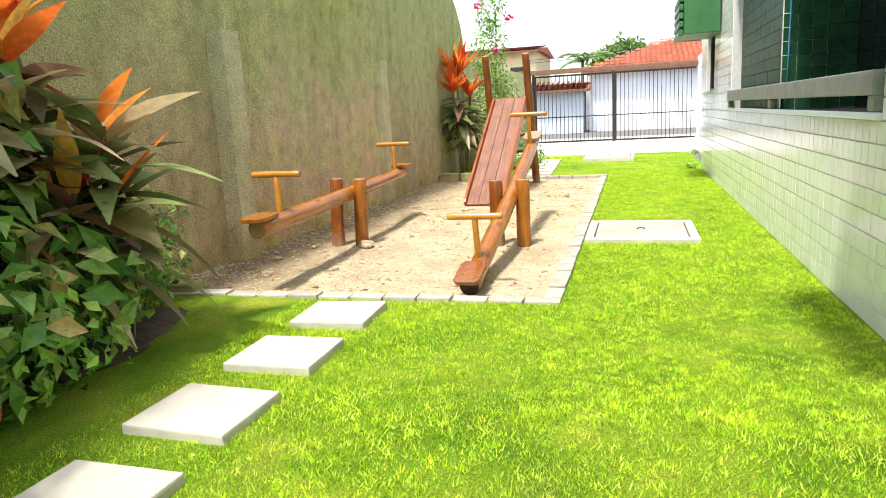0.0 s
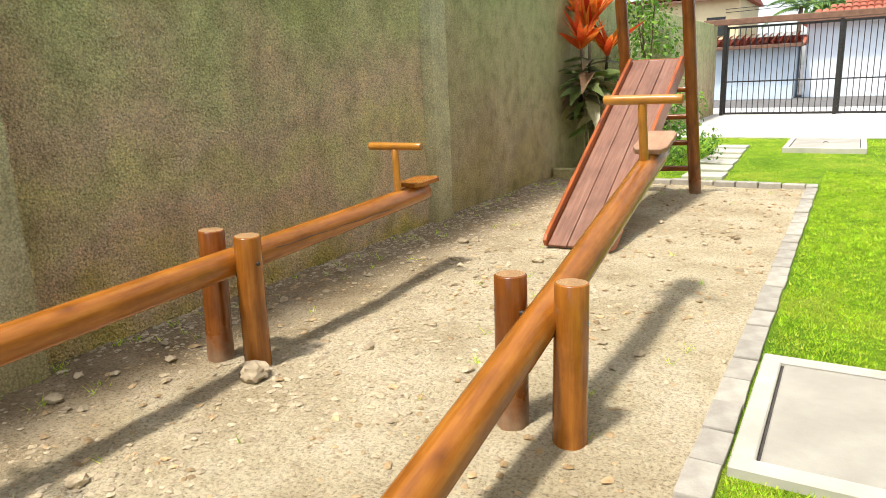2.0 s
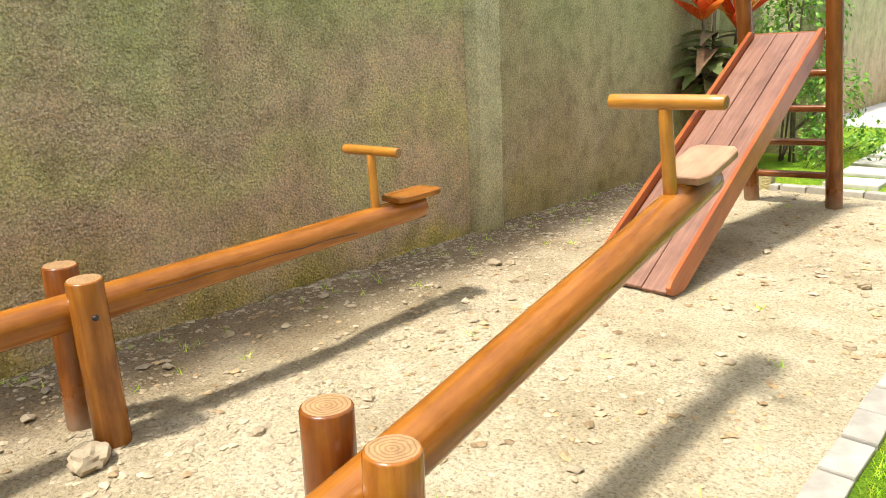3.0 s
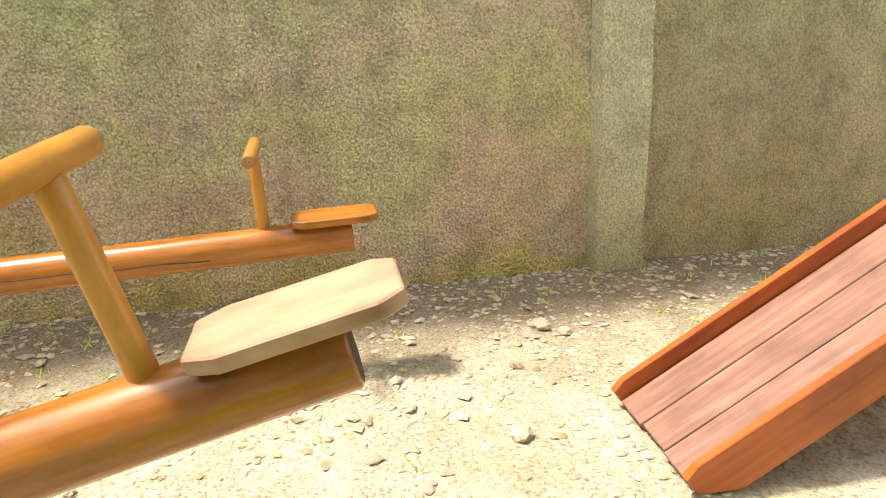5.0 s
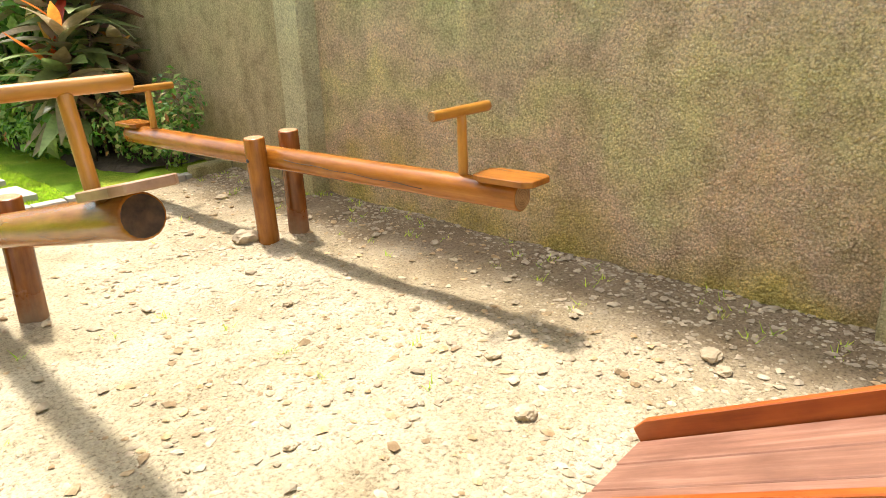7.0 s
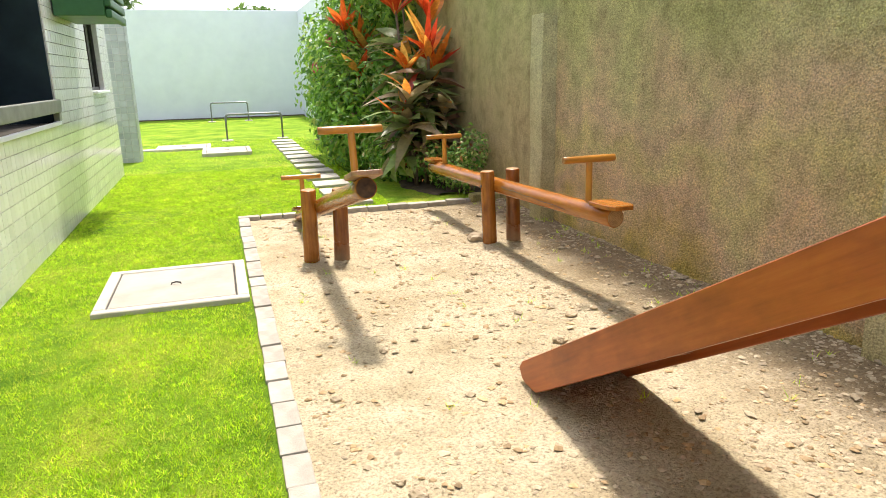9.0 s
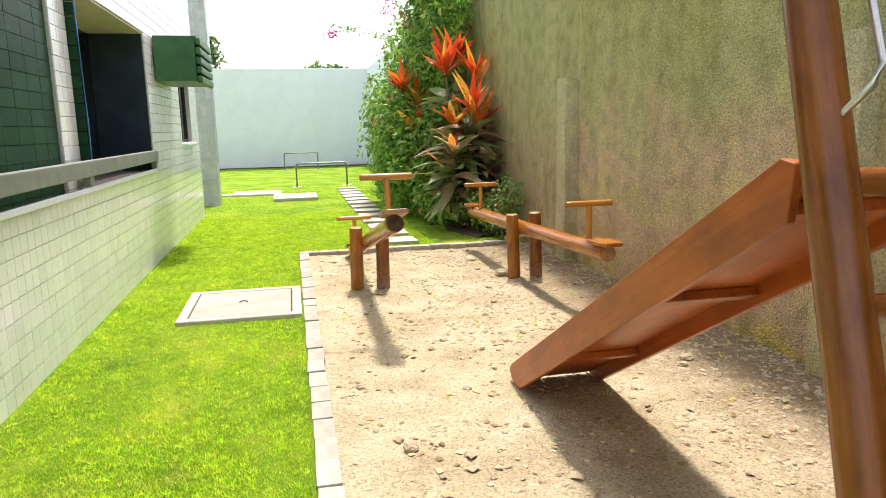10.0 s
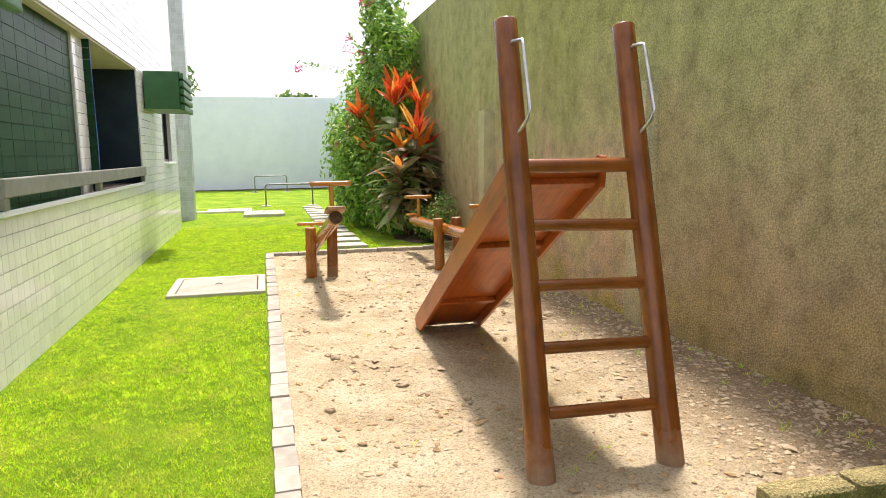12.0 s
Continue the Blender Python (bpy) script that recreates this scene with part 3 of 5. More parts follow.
def slide():
    root = thing("slide", "wooden playground slide with a log ladder and steel grips", "slide", "", (1.42, 6.4, 0))
    o = Vector((1.42, 6.4, 0))

    def W(x, y, z):
        return Vector((x, y, z)) - o
    low, top = Vector((0, 4.36, 0.055)), Vector((0, 6.44, 1.300))
    d = (top - low).normalized()
    length = (top - low).length
    ang = math.degrees(math.atan2(d.z, d.y))
    x0, x1 = 1.195, 1.685
    # local frame: z up the slope, y square to the deck, x across
    base = Matrix.Translation(W((x0 + x1) / 2, low.y, low.z)) @ pose(0, 0, 0, ang) @ Matrix(((1, 0, 0, 0), (0, 0, 1, 0), (0, 1, 0, 0), (0, 0, 0, 1)))
    w = (x1 - x0) - 0.06
    part("under_board", block(-w / 2 + 0.001, -0.030, 0.01, w / 2 - 0.001, -0.0245, length - 0.03, 0), M_SIDE, root, "orange-brown underside", base)
    for i in range(3):
        pw = w / 3
        a = -w / 2 + i * pw
        part("plank", block(a + 0.0022, -0.024, -0.062 + 0.006 * (i % 2), a + pw - 0.0022, 0.0, length - (0.01 * (i % 2)), 0.003), M_DECK, root, "", base)
    for sgn in (-1, 1):
        bm = bmesh.new()
        xa, xb = sgn * (w / 2 + 0.002), sgn * (w / 2 + 0.03)
        # foot cut level with the sand
        t = math.tan(radians(ang))
        outline = [(-0.095, 0.10 * t * 0.55 + 0.02), (-0.035, -0.045), (-0.012, -0.062), (0.040, -0.066), (0.058, -0.02), (0.055, length - 0.05), (0.02, length - 0.01), (-0.095, length - 0.10)]
        lo = [bm.verts.new((xa, y, z)) for y, z in outline]
        hi = [bm.verts.new((xb, y, z)) for y, z in outline]
        bm.faces.new(lo)
        bm.faces.new(hi[::-1])
        for i in range(len(lo)):
            j = (i + 1) % len(lo)
            bm.faces.new((lo[i], hi[i], hi[j], lo[j]))
        bmesh.ops.recalc_face_normals(bm, faces=bm.faces)
        bmesh.ops.bevel(bm, geom=bm.edges[:], offset=0.003, segments=1, affect="EDGES")
        part("side_board", bm, M_SIDE, root, "orange-brown side board", base)
    for k in (0.22, 0.62, 0.93):
        part("cleat", block(-w / 2 + 0.001, -0.066, length * k, w / 2 - 0.001, -0.0305, length * k + 0.055, 0.003), M_SIDE, root, "", base)
    for bx, by, tx, ty, s in ((1.126, 6.905, 1.102, 6.366, 31), (1.738, 6.922, 1.694, 6.371, 32)):
        log_part("ladder_post", W(bx, by, -0.0) + Vector((0, 0.035, -0.12)), W(tx, ty, 1.925), 0.060, 0.053, [M_POST, M_END], root, "dark varnished log post", s, rings=16)

    def on_post(z, left):
        k = z / 1.925
        a, b = ((1.126, 6.905, 0), (1.102, 6.366, 1.925)) if left else ((1.738, 6.922, 0), (1.694, 6.371, 1.925))
        return W(*(Vector(a) + (Vector(b) - Vector(a)) * k))
    for i, z in enumerate((0.235, 0.495, 0.75, 1.005)):
        log_part("rung", on_post(z, True), on_post(z + 0.018, False), 0.028, 0.027, [M_POST, M_END], root, "", 40 + i, rings=8, sides=12)
    log_part("top_bar", on_post(1.275, True), on_post(1.275, False), 0.034, 0.033, [M_POST, M_END], root, "log bar under the slide's head", 47, rings=8, sides=14)
    for left in (True, False):
        a, b = on_post(1.80, left), on_post(1.45, left)
        out = Vector((-0.025, 0.125, 0.02))
        pts = [a + Vector((0, 0.02, 0)), a + Vector((0, 0.07, 0.02)), a + out * 0.95 + Vector((0, 0, 0.0)), a + out + Vector((0, 0.008, -0.03)), b + out + Vector((0, 0.0, 0.05)), b + out * 0.9 + Vector((0, 0, 0.01)), b + Vector((0, 0.06, -0.03)), b + Vector((0, 0.02, -0.04))]
        part("grab_handle", tube(pts, 0.008, 10), M_CHROME, root, "bent bright steel grab handle")
    return root


slide()

# ---- kerb, covers, stepping stones ----
def paver_mesh(w, d, h):
    return mesh_of("paver", block(-w / 2, -d / 2, -h, w / 2, d / 2, 0, 0.008, seg=2), M_PAVER)


kerb = tagged(part("kerb", block(BED_X - 0.10, 0.012, -0.2, BED_X - 0.012, 7.49, -0.012, 0.0), M_GAP), "grey concrete paver kerb round the sand", "kerb", "", "structure")
kb = block(0.30, 0.012, -0.2, BED_X - 0.11, 0.10, -0.012, 0.0)
block(0.75, 7.40, -0.2, BED_X - 0.11, 7.49, -0.012, 0.0, kb)
part("kerb_bedding", kb, M_GAP, kerb)
pav = paver_mesh(0.206, 0.102, 0.14)
rk = random.Random(4)


def lay(x, y, turn):
    part("paver", pav, None, kerb, "", pose(x, y, 0.046 + rk.uniform(-0.006, 0.006), rk.uniform(-1.2, 1.2), rk.uniform(-1.2, 1.2), turn + rk.uniform(-1.4, 1.4)))


for i in range(34):
    lay(BED_X - 0.052 + rk.uniform(-0.004, 0.004), 0.215 + 0.2165 * i, 90)
for i in range(12):
    lay(BED_X - 0.106 - 0.2165 * i, 0.052 + rk.uniform(-0.004, 0.004), 0)
for i in range(9):
    lay(BED_X - 0.22 - 0.2165 * i, 7.448, 0)
for i in range(3):
    part("kerb_block", block(-0.17, -0.06, -0.1, 0.17, 0.06, 0.13, 0.012), M_CONC, kerb, "worn concrete block", pose(0.19 + 0.37 * i, 7.46, 0, 0, 0, rk.uniform(-3, 3)))
    if i < 1:
        part("kerb_block", block(-0.17, -0.06, -0.1, 0.17, 0.06, 0.10, 0.012), M_CONC, kerb, "worn concrete block", pose(0.20, 0.08, 0, 0, 0, 4))


def cover(x0, y0, x1, y1, h, label, rim=0.07):
    """A cast inspection cover: a rim, a sunk joint and a lid with a lifting loop."""
    cx, cy = (x0 + x1) / 2, (y0 + y1) / 2
    w, d = x1 - x0, y1 - y0
    root = thing("inspection_cover", label, "cover", "inspection covers in the lawn", (cx, cy, 0))
    bm = bmesh.new()
    for a in ((-w / 2, -d / 2, w / 2, -d / 2 + rim), (-w / 2, d / 2 - rim, w / 2, d / 2), (-w / 2, -d / 2 + rim, -w / 2 + rim, d / 2 - rim), (w / 2 - rim, -d / 2 + rim, w / 2, d / 2 - rim)):
        block(a[0], a[1], -0.05, a[2], a[3], h, 0.006, bm)
    part("rim", bm, M_SLAB, root, "pale concrete rim")
    part("joint", block(-w / 2 + rim - 0.004, -d / 2 + rim - 0.004, -0.04, w / 2 - rim + 0.004, d / 2 - rim + 0.004, h - 0.018, 0), M_GAP, root)
    part("lid", block(-w / 2 + rim + 0.012, -d / 2 + rim + 0.010, -0.02, w / 2 - rim - 0.010, d / 2 - rim - 0.014, h - 0.004, 0.005), M_LID, root, "grey cement lid")
    part("lifting_loop", tube([(-0.03, 0, h - 0.01), (-0.028, 0, h + 0.006), (0, 0, h + 0.012), (0.028, 0, h + 0.006), (0.03, 0, h - 0.01)], 0.005, 6), M_BOLT, root, "rusty steel loop")
    return root


cover(2.812, 1.815, 3.712, 2.755, 0.062, "large square concrete cover beside the sand bed")
cover(2.22, 10.3, 3.22, 11.8, 0.10, "raised concrete cover before the driveway")
cover(2.36, -6.9, 3.22, -5.85, 0.09, "raised pale concrete cover in the lawn")
cover(3.08, -8.1, 4.1, -7.2, 0.07, "low pale concrete cover in the lawn")

stone_mesh = mesh_of("stepping_stone", block(-0.215, -0.20, -0.06, 0.215, 0.20, 0.0, 0.010, seg=2), M_SLAB)


def stepping(x, y, z):
    ob = new("stepping_stone", stone_mesh)
    ob.matrix_world = pose(x, y, z, rk.uniform(-1, 1), rk.uniform(-1, 1), rk.uniform(-2, 2))
    tagged(ob, "pale square concrete stepping stone in the turf", "stepping stone", "stepping stones")


for i in range(13):
    stepping(1.612 + rk.uniform(-0.012, 0.012) + 0.003 * min(i, 4), -0.365 - 0.643 * i, 0.066)
for i in range(6):
    stepping(1.66 - 0.03 * i, 7.83 + 0.60 * i, 0.06)


# ---- tiled building ----
def tiles(u0, u1, v0, v1, size, gap, depth, put, long=1.0):
    """Corners and faces of tiles over a wall: put(u, v, out) gives the place."""
    verts, faces = [], []
    nu, nv = max(1, round((u1 - u0) / (size * long))), max(1, round((v1 - v0) / size))
    su, sv = (u1 - u0) / nu, (v1 - v0) / nv
    for i in range(nu):
        for j in range(nv):
            a, b, c, d = u0 + i * su + gap, u0 + (i + 1) * su - gap, v0 + j * sv + gap, v0 + (j + 1) * sv - gap
            e = gap * 0.8
            k = len(verts)
            t = depth + rk.uniform(-0.0008, 0.0008)
            for u, v, o in ((a, c, 0), (b, c, 0), (b, d, 0), (a, d, 0), (a + e, c + e, t), (b - e, c + e, t), (b - e, d - e, t), (a + e, d - e, t)):
                verts.append(put(u, v, o))
            faces += [(k + 4, k + 5, k + 6, k + 7)] + [(k + q, k + (q + 1) % 4, k + 4 + (q + 1) % 4, k + 4 + q) for q in range(4)]
    return verts, faces


def on_face(x):
    return lambda u, v, o: (x - o, u, v)


TOP = 8.6
y0, y1 = -4.04, 8.3
OP0, OP1, SILL, HEAD = -0.2, 4.9, 1.02, 2.46
W0, W1, WZ0, WZ1 = -3.3, -2.3, 1.26, 2.12        # small windows
V0, V1 = 6.65, 7.75
core = block(FACE_X + 0.02, y0, -0.1, FACE_X + 0.32, y1, SILL - 0.03, 0)
for a, b, lo, hi in ((y0, W0, SILL - 0.03, HEAD), (W1, OP0, SILL - 0.03, HEAD), (OP1, V0, SILL - 0.03, HEAD), (V1, y1, SILL - 0.03, HEAD), (W0, W1, SILL - 0.03, WZ0), (V0, V1, SILL - 0.03, WZ0),
                     (W0, W1, WZ1, HEAD), (V0, V1, WZ1, HEAD), (y0, y1, HEAD, TOP)):
    block(FACE_X + 0.02, a, lo, FACE_X + 0.32, b, hi, 0, core)
building = tagged(part("wall_building", core, M_GROUT), "white glazed tile facade of a ground floor", "wall", "", "structure")
inner = block(FACE_X + 0.9, y0, -0.1, 12.0, y1, TOP, 0)
block(FACE_X + 0.32, y0, -0.1, FACE_X + 0.9, y0 + 0.25, TOP, 0, inner)
block(FACE_X + 0.32, y1 - 0.25, -0.1, FACE_X + 0.9, y1, TOP, 0, inner)
block(FACE_X + 0.32, y0 + 0.25, HEAD + 0.02, FACE_X + 0.9, y1 - 0.25, TOP, 0, inner)
part("building_core", inner, M_WHITE, building, "white painted building body")
part("soffit", block(FACE_X + 0.025, OP0 - 0.02, HEAD - 0.02, FACE_X + 0.9, OP1 + 0.02, HEAD - 0.003, 0), M_SOFFIT, building, "cream soffit over the opening")
T = 0.1055
for a, b, lo, hi in ((y0, 3.0, 0.02, SILL - 0.03), (6.2, y1, 0.02, SILL - 0.03), (y0, W0, SILL - 0.03, HEAD), (W1, OP0, SILL - 0.03, HEAD), (OP1, V0, SILL - 0.03, HEAD), (V1, y1, SILL - 0.03, HEAD),
                     (W0, W1, SILL - 0.03, WZ0), (V0, V1, SILL - 0.03, WZ0), (W0, W1, WZ1, HEAD), (V0, V1, WZ1, HEAD), (y0, y1, HEAD, 5.2)):
    vs, fs = tiles(a, b, lo, hi, T, 0.0022, 0.008, on_face(FACE_X + 0.02))
    soup("tile_field", vs, fs, M_TILE, building, "stuff")
vs, fs = tiles(FACE_X + 0.02, FACE_X + 1.5, 0.02, 5.2, T, 0.0022, 0.008, lambda u, v, o: (u, y0 - o, v))
soup("tile_field", vs, fs, M_TILE, building, "stuff")
# opening: green tiled reveals and back, a white pier, dark glazing
back_x = FACE_X + 0.55
part("glazing", block(back_x, OP0, SILL - 0.2, back_x + 0.03, 2.2, HEAD, 0), M_GLASS, building, "dark glazing deep in the opening")
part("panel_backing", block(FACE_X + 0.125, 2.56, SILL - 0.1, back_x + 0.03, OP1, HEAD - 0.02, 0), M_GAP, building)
vs, fs = tiles(2.56, OP1, SILL - 0.1, HEAD - 0.02, T, 0.0014, 0.008, on_face(FACE_X + 0.125), 2.2)
soup("green_tile_field", vs, fs, M_GREENTILE, building, "stuff")
M_NAVY = simple("dark_bluish_panel", [(0.3, (0.022, 0.036, 0.046)), (0.7, (0.034, 0.055, 0.070))], 4, 0.3, spec=0.2)
part("reveal_panel", block(FACE_X + 0.03, OP0 + 0.001, SILL - 0.01, back_x - 0.002, OP0 + 0.02, HEAD - 0.022, 0), M_NAVY, building, "dark bluish panel at the end of the opening")
for y, sg in ((2.18, -1),):
    vs, fs = tiles(FACE_X + 0.03, back_x, SILL, HEAD, T, 0.002, 0.008, lambda u, v, o, y=y, sg=sg: (u, y + sg * o, v))
    soup("green_tile_field", vs, fs, M_GREENTILE, building, "stuff")
part("pier", block(FACE_X + 0.10, 2.19, SILL - 0.1, back_x + 0.02, 2.555, HEAD, 0.0), M_GROUT, building)
vs, fs = tiles(2.19, 2.555, SILL - 0.1, HEAD, T, 0.002, 0.008, on_face(FACE_X + 0.10))
soup("tile_field", vs, fs, M_TILE, building, "stuff")
part("sill", block(FACE_X - 0.012, OP0, SILL - 0.03, FACE_X + 0.016, OP1, SILL + 0.006, 0.004), M_WHITE, building, "white rendered sill")
# floor coloured near-black for the shade under the rail
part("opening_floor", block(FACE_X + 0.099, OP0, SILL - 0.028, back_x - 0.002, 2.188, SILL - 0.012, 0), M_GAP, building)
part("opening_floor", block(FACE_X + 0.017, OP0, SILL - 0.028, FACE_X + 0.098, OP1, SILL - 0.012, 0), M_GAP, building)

rail = thing("window_rail", "grey aluminium rail across the long opening", "rail", "", (FACE_X, 2.3, SILL))
part("bar", block(-0.03, OP0 - 2.3 + 0.012, 0.085, 0.035, OP1 - 2.3 - 0.012, 0.20, 0.008, seg=2), M_GREY, rail)
for y in (OP0 + 0.06, 2.36, OP1 - 0.06):
    part("bracket", block(-0.02, y - 2.3 - 0.05, 0.012, 0.03, y - 2.3 + 0.05, 0.087, 0.005), M_GREY, rail)
cord = part("cord", tube([(FACE_X + 0.06, 2.05, HEAD - 0.02), (FACE_X + 0.055, 2.06, 2.0), (FACE_X + 0.05, 2.05, 1.5), (FACE_X + 0.05, 2.07, SILL + 0.02)], 0.006, 6), M_BLUECORD)
tagged(cord, "thin blue plastic cord hanging in the opening", "cord")


def small_window(name, a, b):
    root = tagged(new(name), "dark aluminium window in white tiles", "window", "", "structure")
    root.location = (FACE_X + 0.1, (a + b) / 2, WZ0)
    w, h, f = b - a, WZ1 - WZ0, 0.04
    bm = bmesh.new()
    for c in ((-w / 2, 0, -w / 2 + f, h), (w / 2 - f, 0, w / 2, h), (-w / 2 + f, 0, w / 2 - f, f), (-w / 2 + f, h - f, w / 2 - f, h), (-0.015, f, 0.015, h - f)):
        block(-0.03, c[0], c[1], 0.03, c[2], c[3], 0.004, bm)
    part("window_frame", bm, M_BLACK, root, "black frame")
    for s in (-1, 1):
        part("pane", block(-0.004, min(s * 0.016, s * (w / 2 - f)), f, 0.004, max(s * 0.016, s * (w / 2 - f)), h - f, 0), M_GLASS, root)
    part("window_sill", block(-0.15, -w / 2, -0.035, 0.2, w / 2, -0.003, 0.004), M_WHITE, root, "white sill")


small_window("window_1", W0, W1)
small_window("window_2", V0, V1)
# added near-black sheets in place of the unlit rooms behind the panes
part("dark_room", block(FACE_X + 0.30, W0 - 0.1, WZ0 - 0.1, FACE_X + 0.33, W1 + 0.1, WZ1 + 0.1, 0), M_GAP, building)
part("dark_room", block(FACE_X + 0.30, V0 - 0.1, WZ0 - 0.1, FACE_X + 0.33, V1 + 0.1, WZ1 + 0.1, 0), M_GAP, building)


def louvre_box(a, b):
    """A green slatted box hung on the facade."""
    root = thing("louvre_box", "green painted slatted box projecting from the tiled facade", "louvre box", "louvre boxes", (FACE_X, (a + b) / 2, 1.98))
    h, w, d = 0.50, b - a, 0.50
    for s in (-1, 1):
        part("side_panel", block(-d + 0.05, s * w / 2 - 0.012, 0, -0.004, s * w / 2 + 0.012, h, 0.006), M_GREEN, root)
    part("top_panel", block(-d + 0.03, -w / 2 + 0.013, h - 0.025, -0.004, w / 2 - 0.013, h, 0.004), M_GREEN, root)
    for i in range(5):
        z = 0.0 + i * 0.105
        part("slat", block(-d - 0.01, -w / 2 - 0.02, z - 0.02, -d + 0.048, w / 2 + 0.02, z + 0.06, 0.018, seg=3), M_GREEN, root)
    part("bottom_panel", block(-d + 0.05, -w / 2 + 0.013, 0, -0.004, w / 2 - 0.013, 0.02, 0.004), M_GREEN, root)


louvre_box(-1.75, -0.62)
louvre_box(5.95, 7.0)

col = tagged(part("column", block(4.20, -6.05, -0.05, 4.62, -5.62, 6.5, 0), M_GROUT), "tall grey tiled column in the lawn", "column", "", "structure")
M_GREYTILE = simple("grey_blue_tile", [(0.3, (0.34, 0.38, 0.40)), (0.7, (0.46, 0.50, 0.52))], 4, 0.3, tint=(0.85, 1.1), island=True, world_space=True)
for put, a, b in ((lambda u, v, o: (4.20 - o, u, v), -6.05, -5.62), (lambda u, v, o: (u, -5.62 + o, v), 4.20, 4.62)):
    vs, fs = tiles(a, b, 0.0, 6.5, T, 0.003, 0.008, put)
    soup("grey_tile_field", vs, fs, M_GREYTILE, col, "stuff")
gp = tagged(part("gate_pier", block(4.62, 11.8, -0.05, 5.5, 12.38, 2.42, 0), M_GROUT), "white tiled pier by the driveway", "pier", "", "structure")
for put, a, b in ((lambda u, v, o: (4.62 - o, u, v), 11.8, 12.38), (lambda u, v, o: (u, 11.8 - o, v), 4.62, 5.5)):
    vs, fs = tiles(a, b, 0.0, 2.42, T, 0.003, 0.008, put)
    soup("tile_field", vs, fs, M_TILE, gp, "stuff")
tagged(part("wall_gate_east", block(5.02, 12.4, -0.05, 5.4, 18.2, 2.42, 0.01), M_WHITE), "white wall beside the driveway", "wall", "", "structure")

# ---- lawn hoops ----
def hoop(x0, x1, y, h):
    root = thing("exercise_bar", "low bent steel hoop standing in the turf", "exercise bar", "exercise bars", ((x0 + x1) / 2, y, 0))
    w = (x1 - x0) / 2
    part("hoop", tube([(-w, 0, -0.05), (-w, 0, h - 0.06), (-w + 0.02, 0, h - 0.015), (-w + 0.06, 0, h), (w - 0.06, 0, h), (w - 0.02, 0, h - 0.015), (w, 0, h - 0.06), (w, 0, -0.05)], 0.024, 10), M_TUBE, root)
    for s in (-1, 1):
        part("foot", block(s * w - 0.12, -0.12, -0.02, s * w + 0.12, 0.12, 0.05, 0.01), M_SLAB, root, "pale concrete foot")


hoop(1.53, 2.73, -9.0, 0.60)
hoop(1.94, 3.07, -16.3, 0.62)

tagged(part("soil_strip", block(-0.1, -18.56, -0.05, 12.0, -18.2, 0.05, 0.02), M_SOIL), "dark soil strip at the foot of the white wall", "soil", "", "structure")
tagged(part("edging", block(4.1, -7.55, -0.05, 7.5, -7.35, 0.06, 0.01), M_SLAB), "low pale concrete edging in the lawn", "edging", "", "structure")

# ---- gate and street ----
def gate():
    root = tagged(new("gate_1"), "black steel sliding gate of upright bars, closed", "gate", "", "structure")
    root.location = (0, 18.0, 0.05)
    for name, a, b in (("gate_leaf", 0.24, 2.58), ("gate_leaf", 2.66, 4.96)):
        bm = bmesh.new()
        block(a, -0.02, 0.02, b, 0.02, 0.07, 0.004, bm)
        block(a, -0.02, 2.02, b, 0.02, 2.07, 0.004, bm)
        block(a, -0.012, 0.78, b, 0.012, 0.81, 0.003, bm)
        block(a, -0.025, 0.07, a + 0.05, 0.025, 2.02, 0.004, bm)
        leaf = part(name, bm, M_BLACK, root)
        n = int((b - a - 0.1) / 0.112)
        barm = mesh_of("bar", block(-0.009, -0.009, 0.07, 0.009, 0.009, 2.02, 0.002), M_BLACK)
        for i in range(1, n):
            part("bar", barm, None, leaf, "", pose(a + 0.05 + (b - a - 0.05) * i / n, 0, 0))
    part("post", block(2.58, -0.04, 0, 2.66, 0.04, 2.1, 0.006), M_BLACK, root)
    part("post", block(0.16, -0.05, 0, 0.24, 0.05, 2.15, 0.006), M_BLACK, root)


gate()
tagged(part("gate_beam", block(-0.3, 17.92, 2.16, 5.1, 18.12, 2.30, 0.012), M_BROWN), "brown painted beam over the gate", "beam", "", "structure")
tagged(part("street_kerb", block(-30, 19.5, -0.1, 40, 21.5, 0.03, 0.02), M_PAVE), "pale concrete pavement outside the gate", "pavement", "", "structure")


def tiled_roof(x0, x1, y0, z0, y1, z1, pitch=0.24, inset=0.0):
    """Rows of barrel tiles from the eave up to the ridge; the far end leans in by inset."""
    verts, faces = [], []
    n = int((x1 - x0) / pitch)
    courses = 9
    for i in range(n):
        xa = x0 + i * pitch
        for c in range(courses):
            k0, k1 = c / courses, (c + 1.12) / courses
            if inset and xa < x0 + inset * k0:
                continue
            base = len(verts)
            for k, lift in ((k0, 0.05), (min(1, k1), 0.0)):
                for s in range(6):
                    a = math.pi * s / 5
                    verts.append((xa + pitch / 2 - math.cos(a) * pitch / 2, y0 + (y1 - y0) * k, z0 + (z1 - z0) * k + math.sin(a) * 0.09 + lift))
            faces += [(base + s, base + s + 1, base + 7 + s, base + 6 + s) for s in range(5)]
    return verts, faces


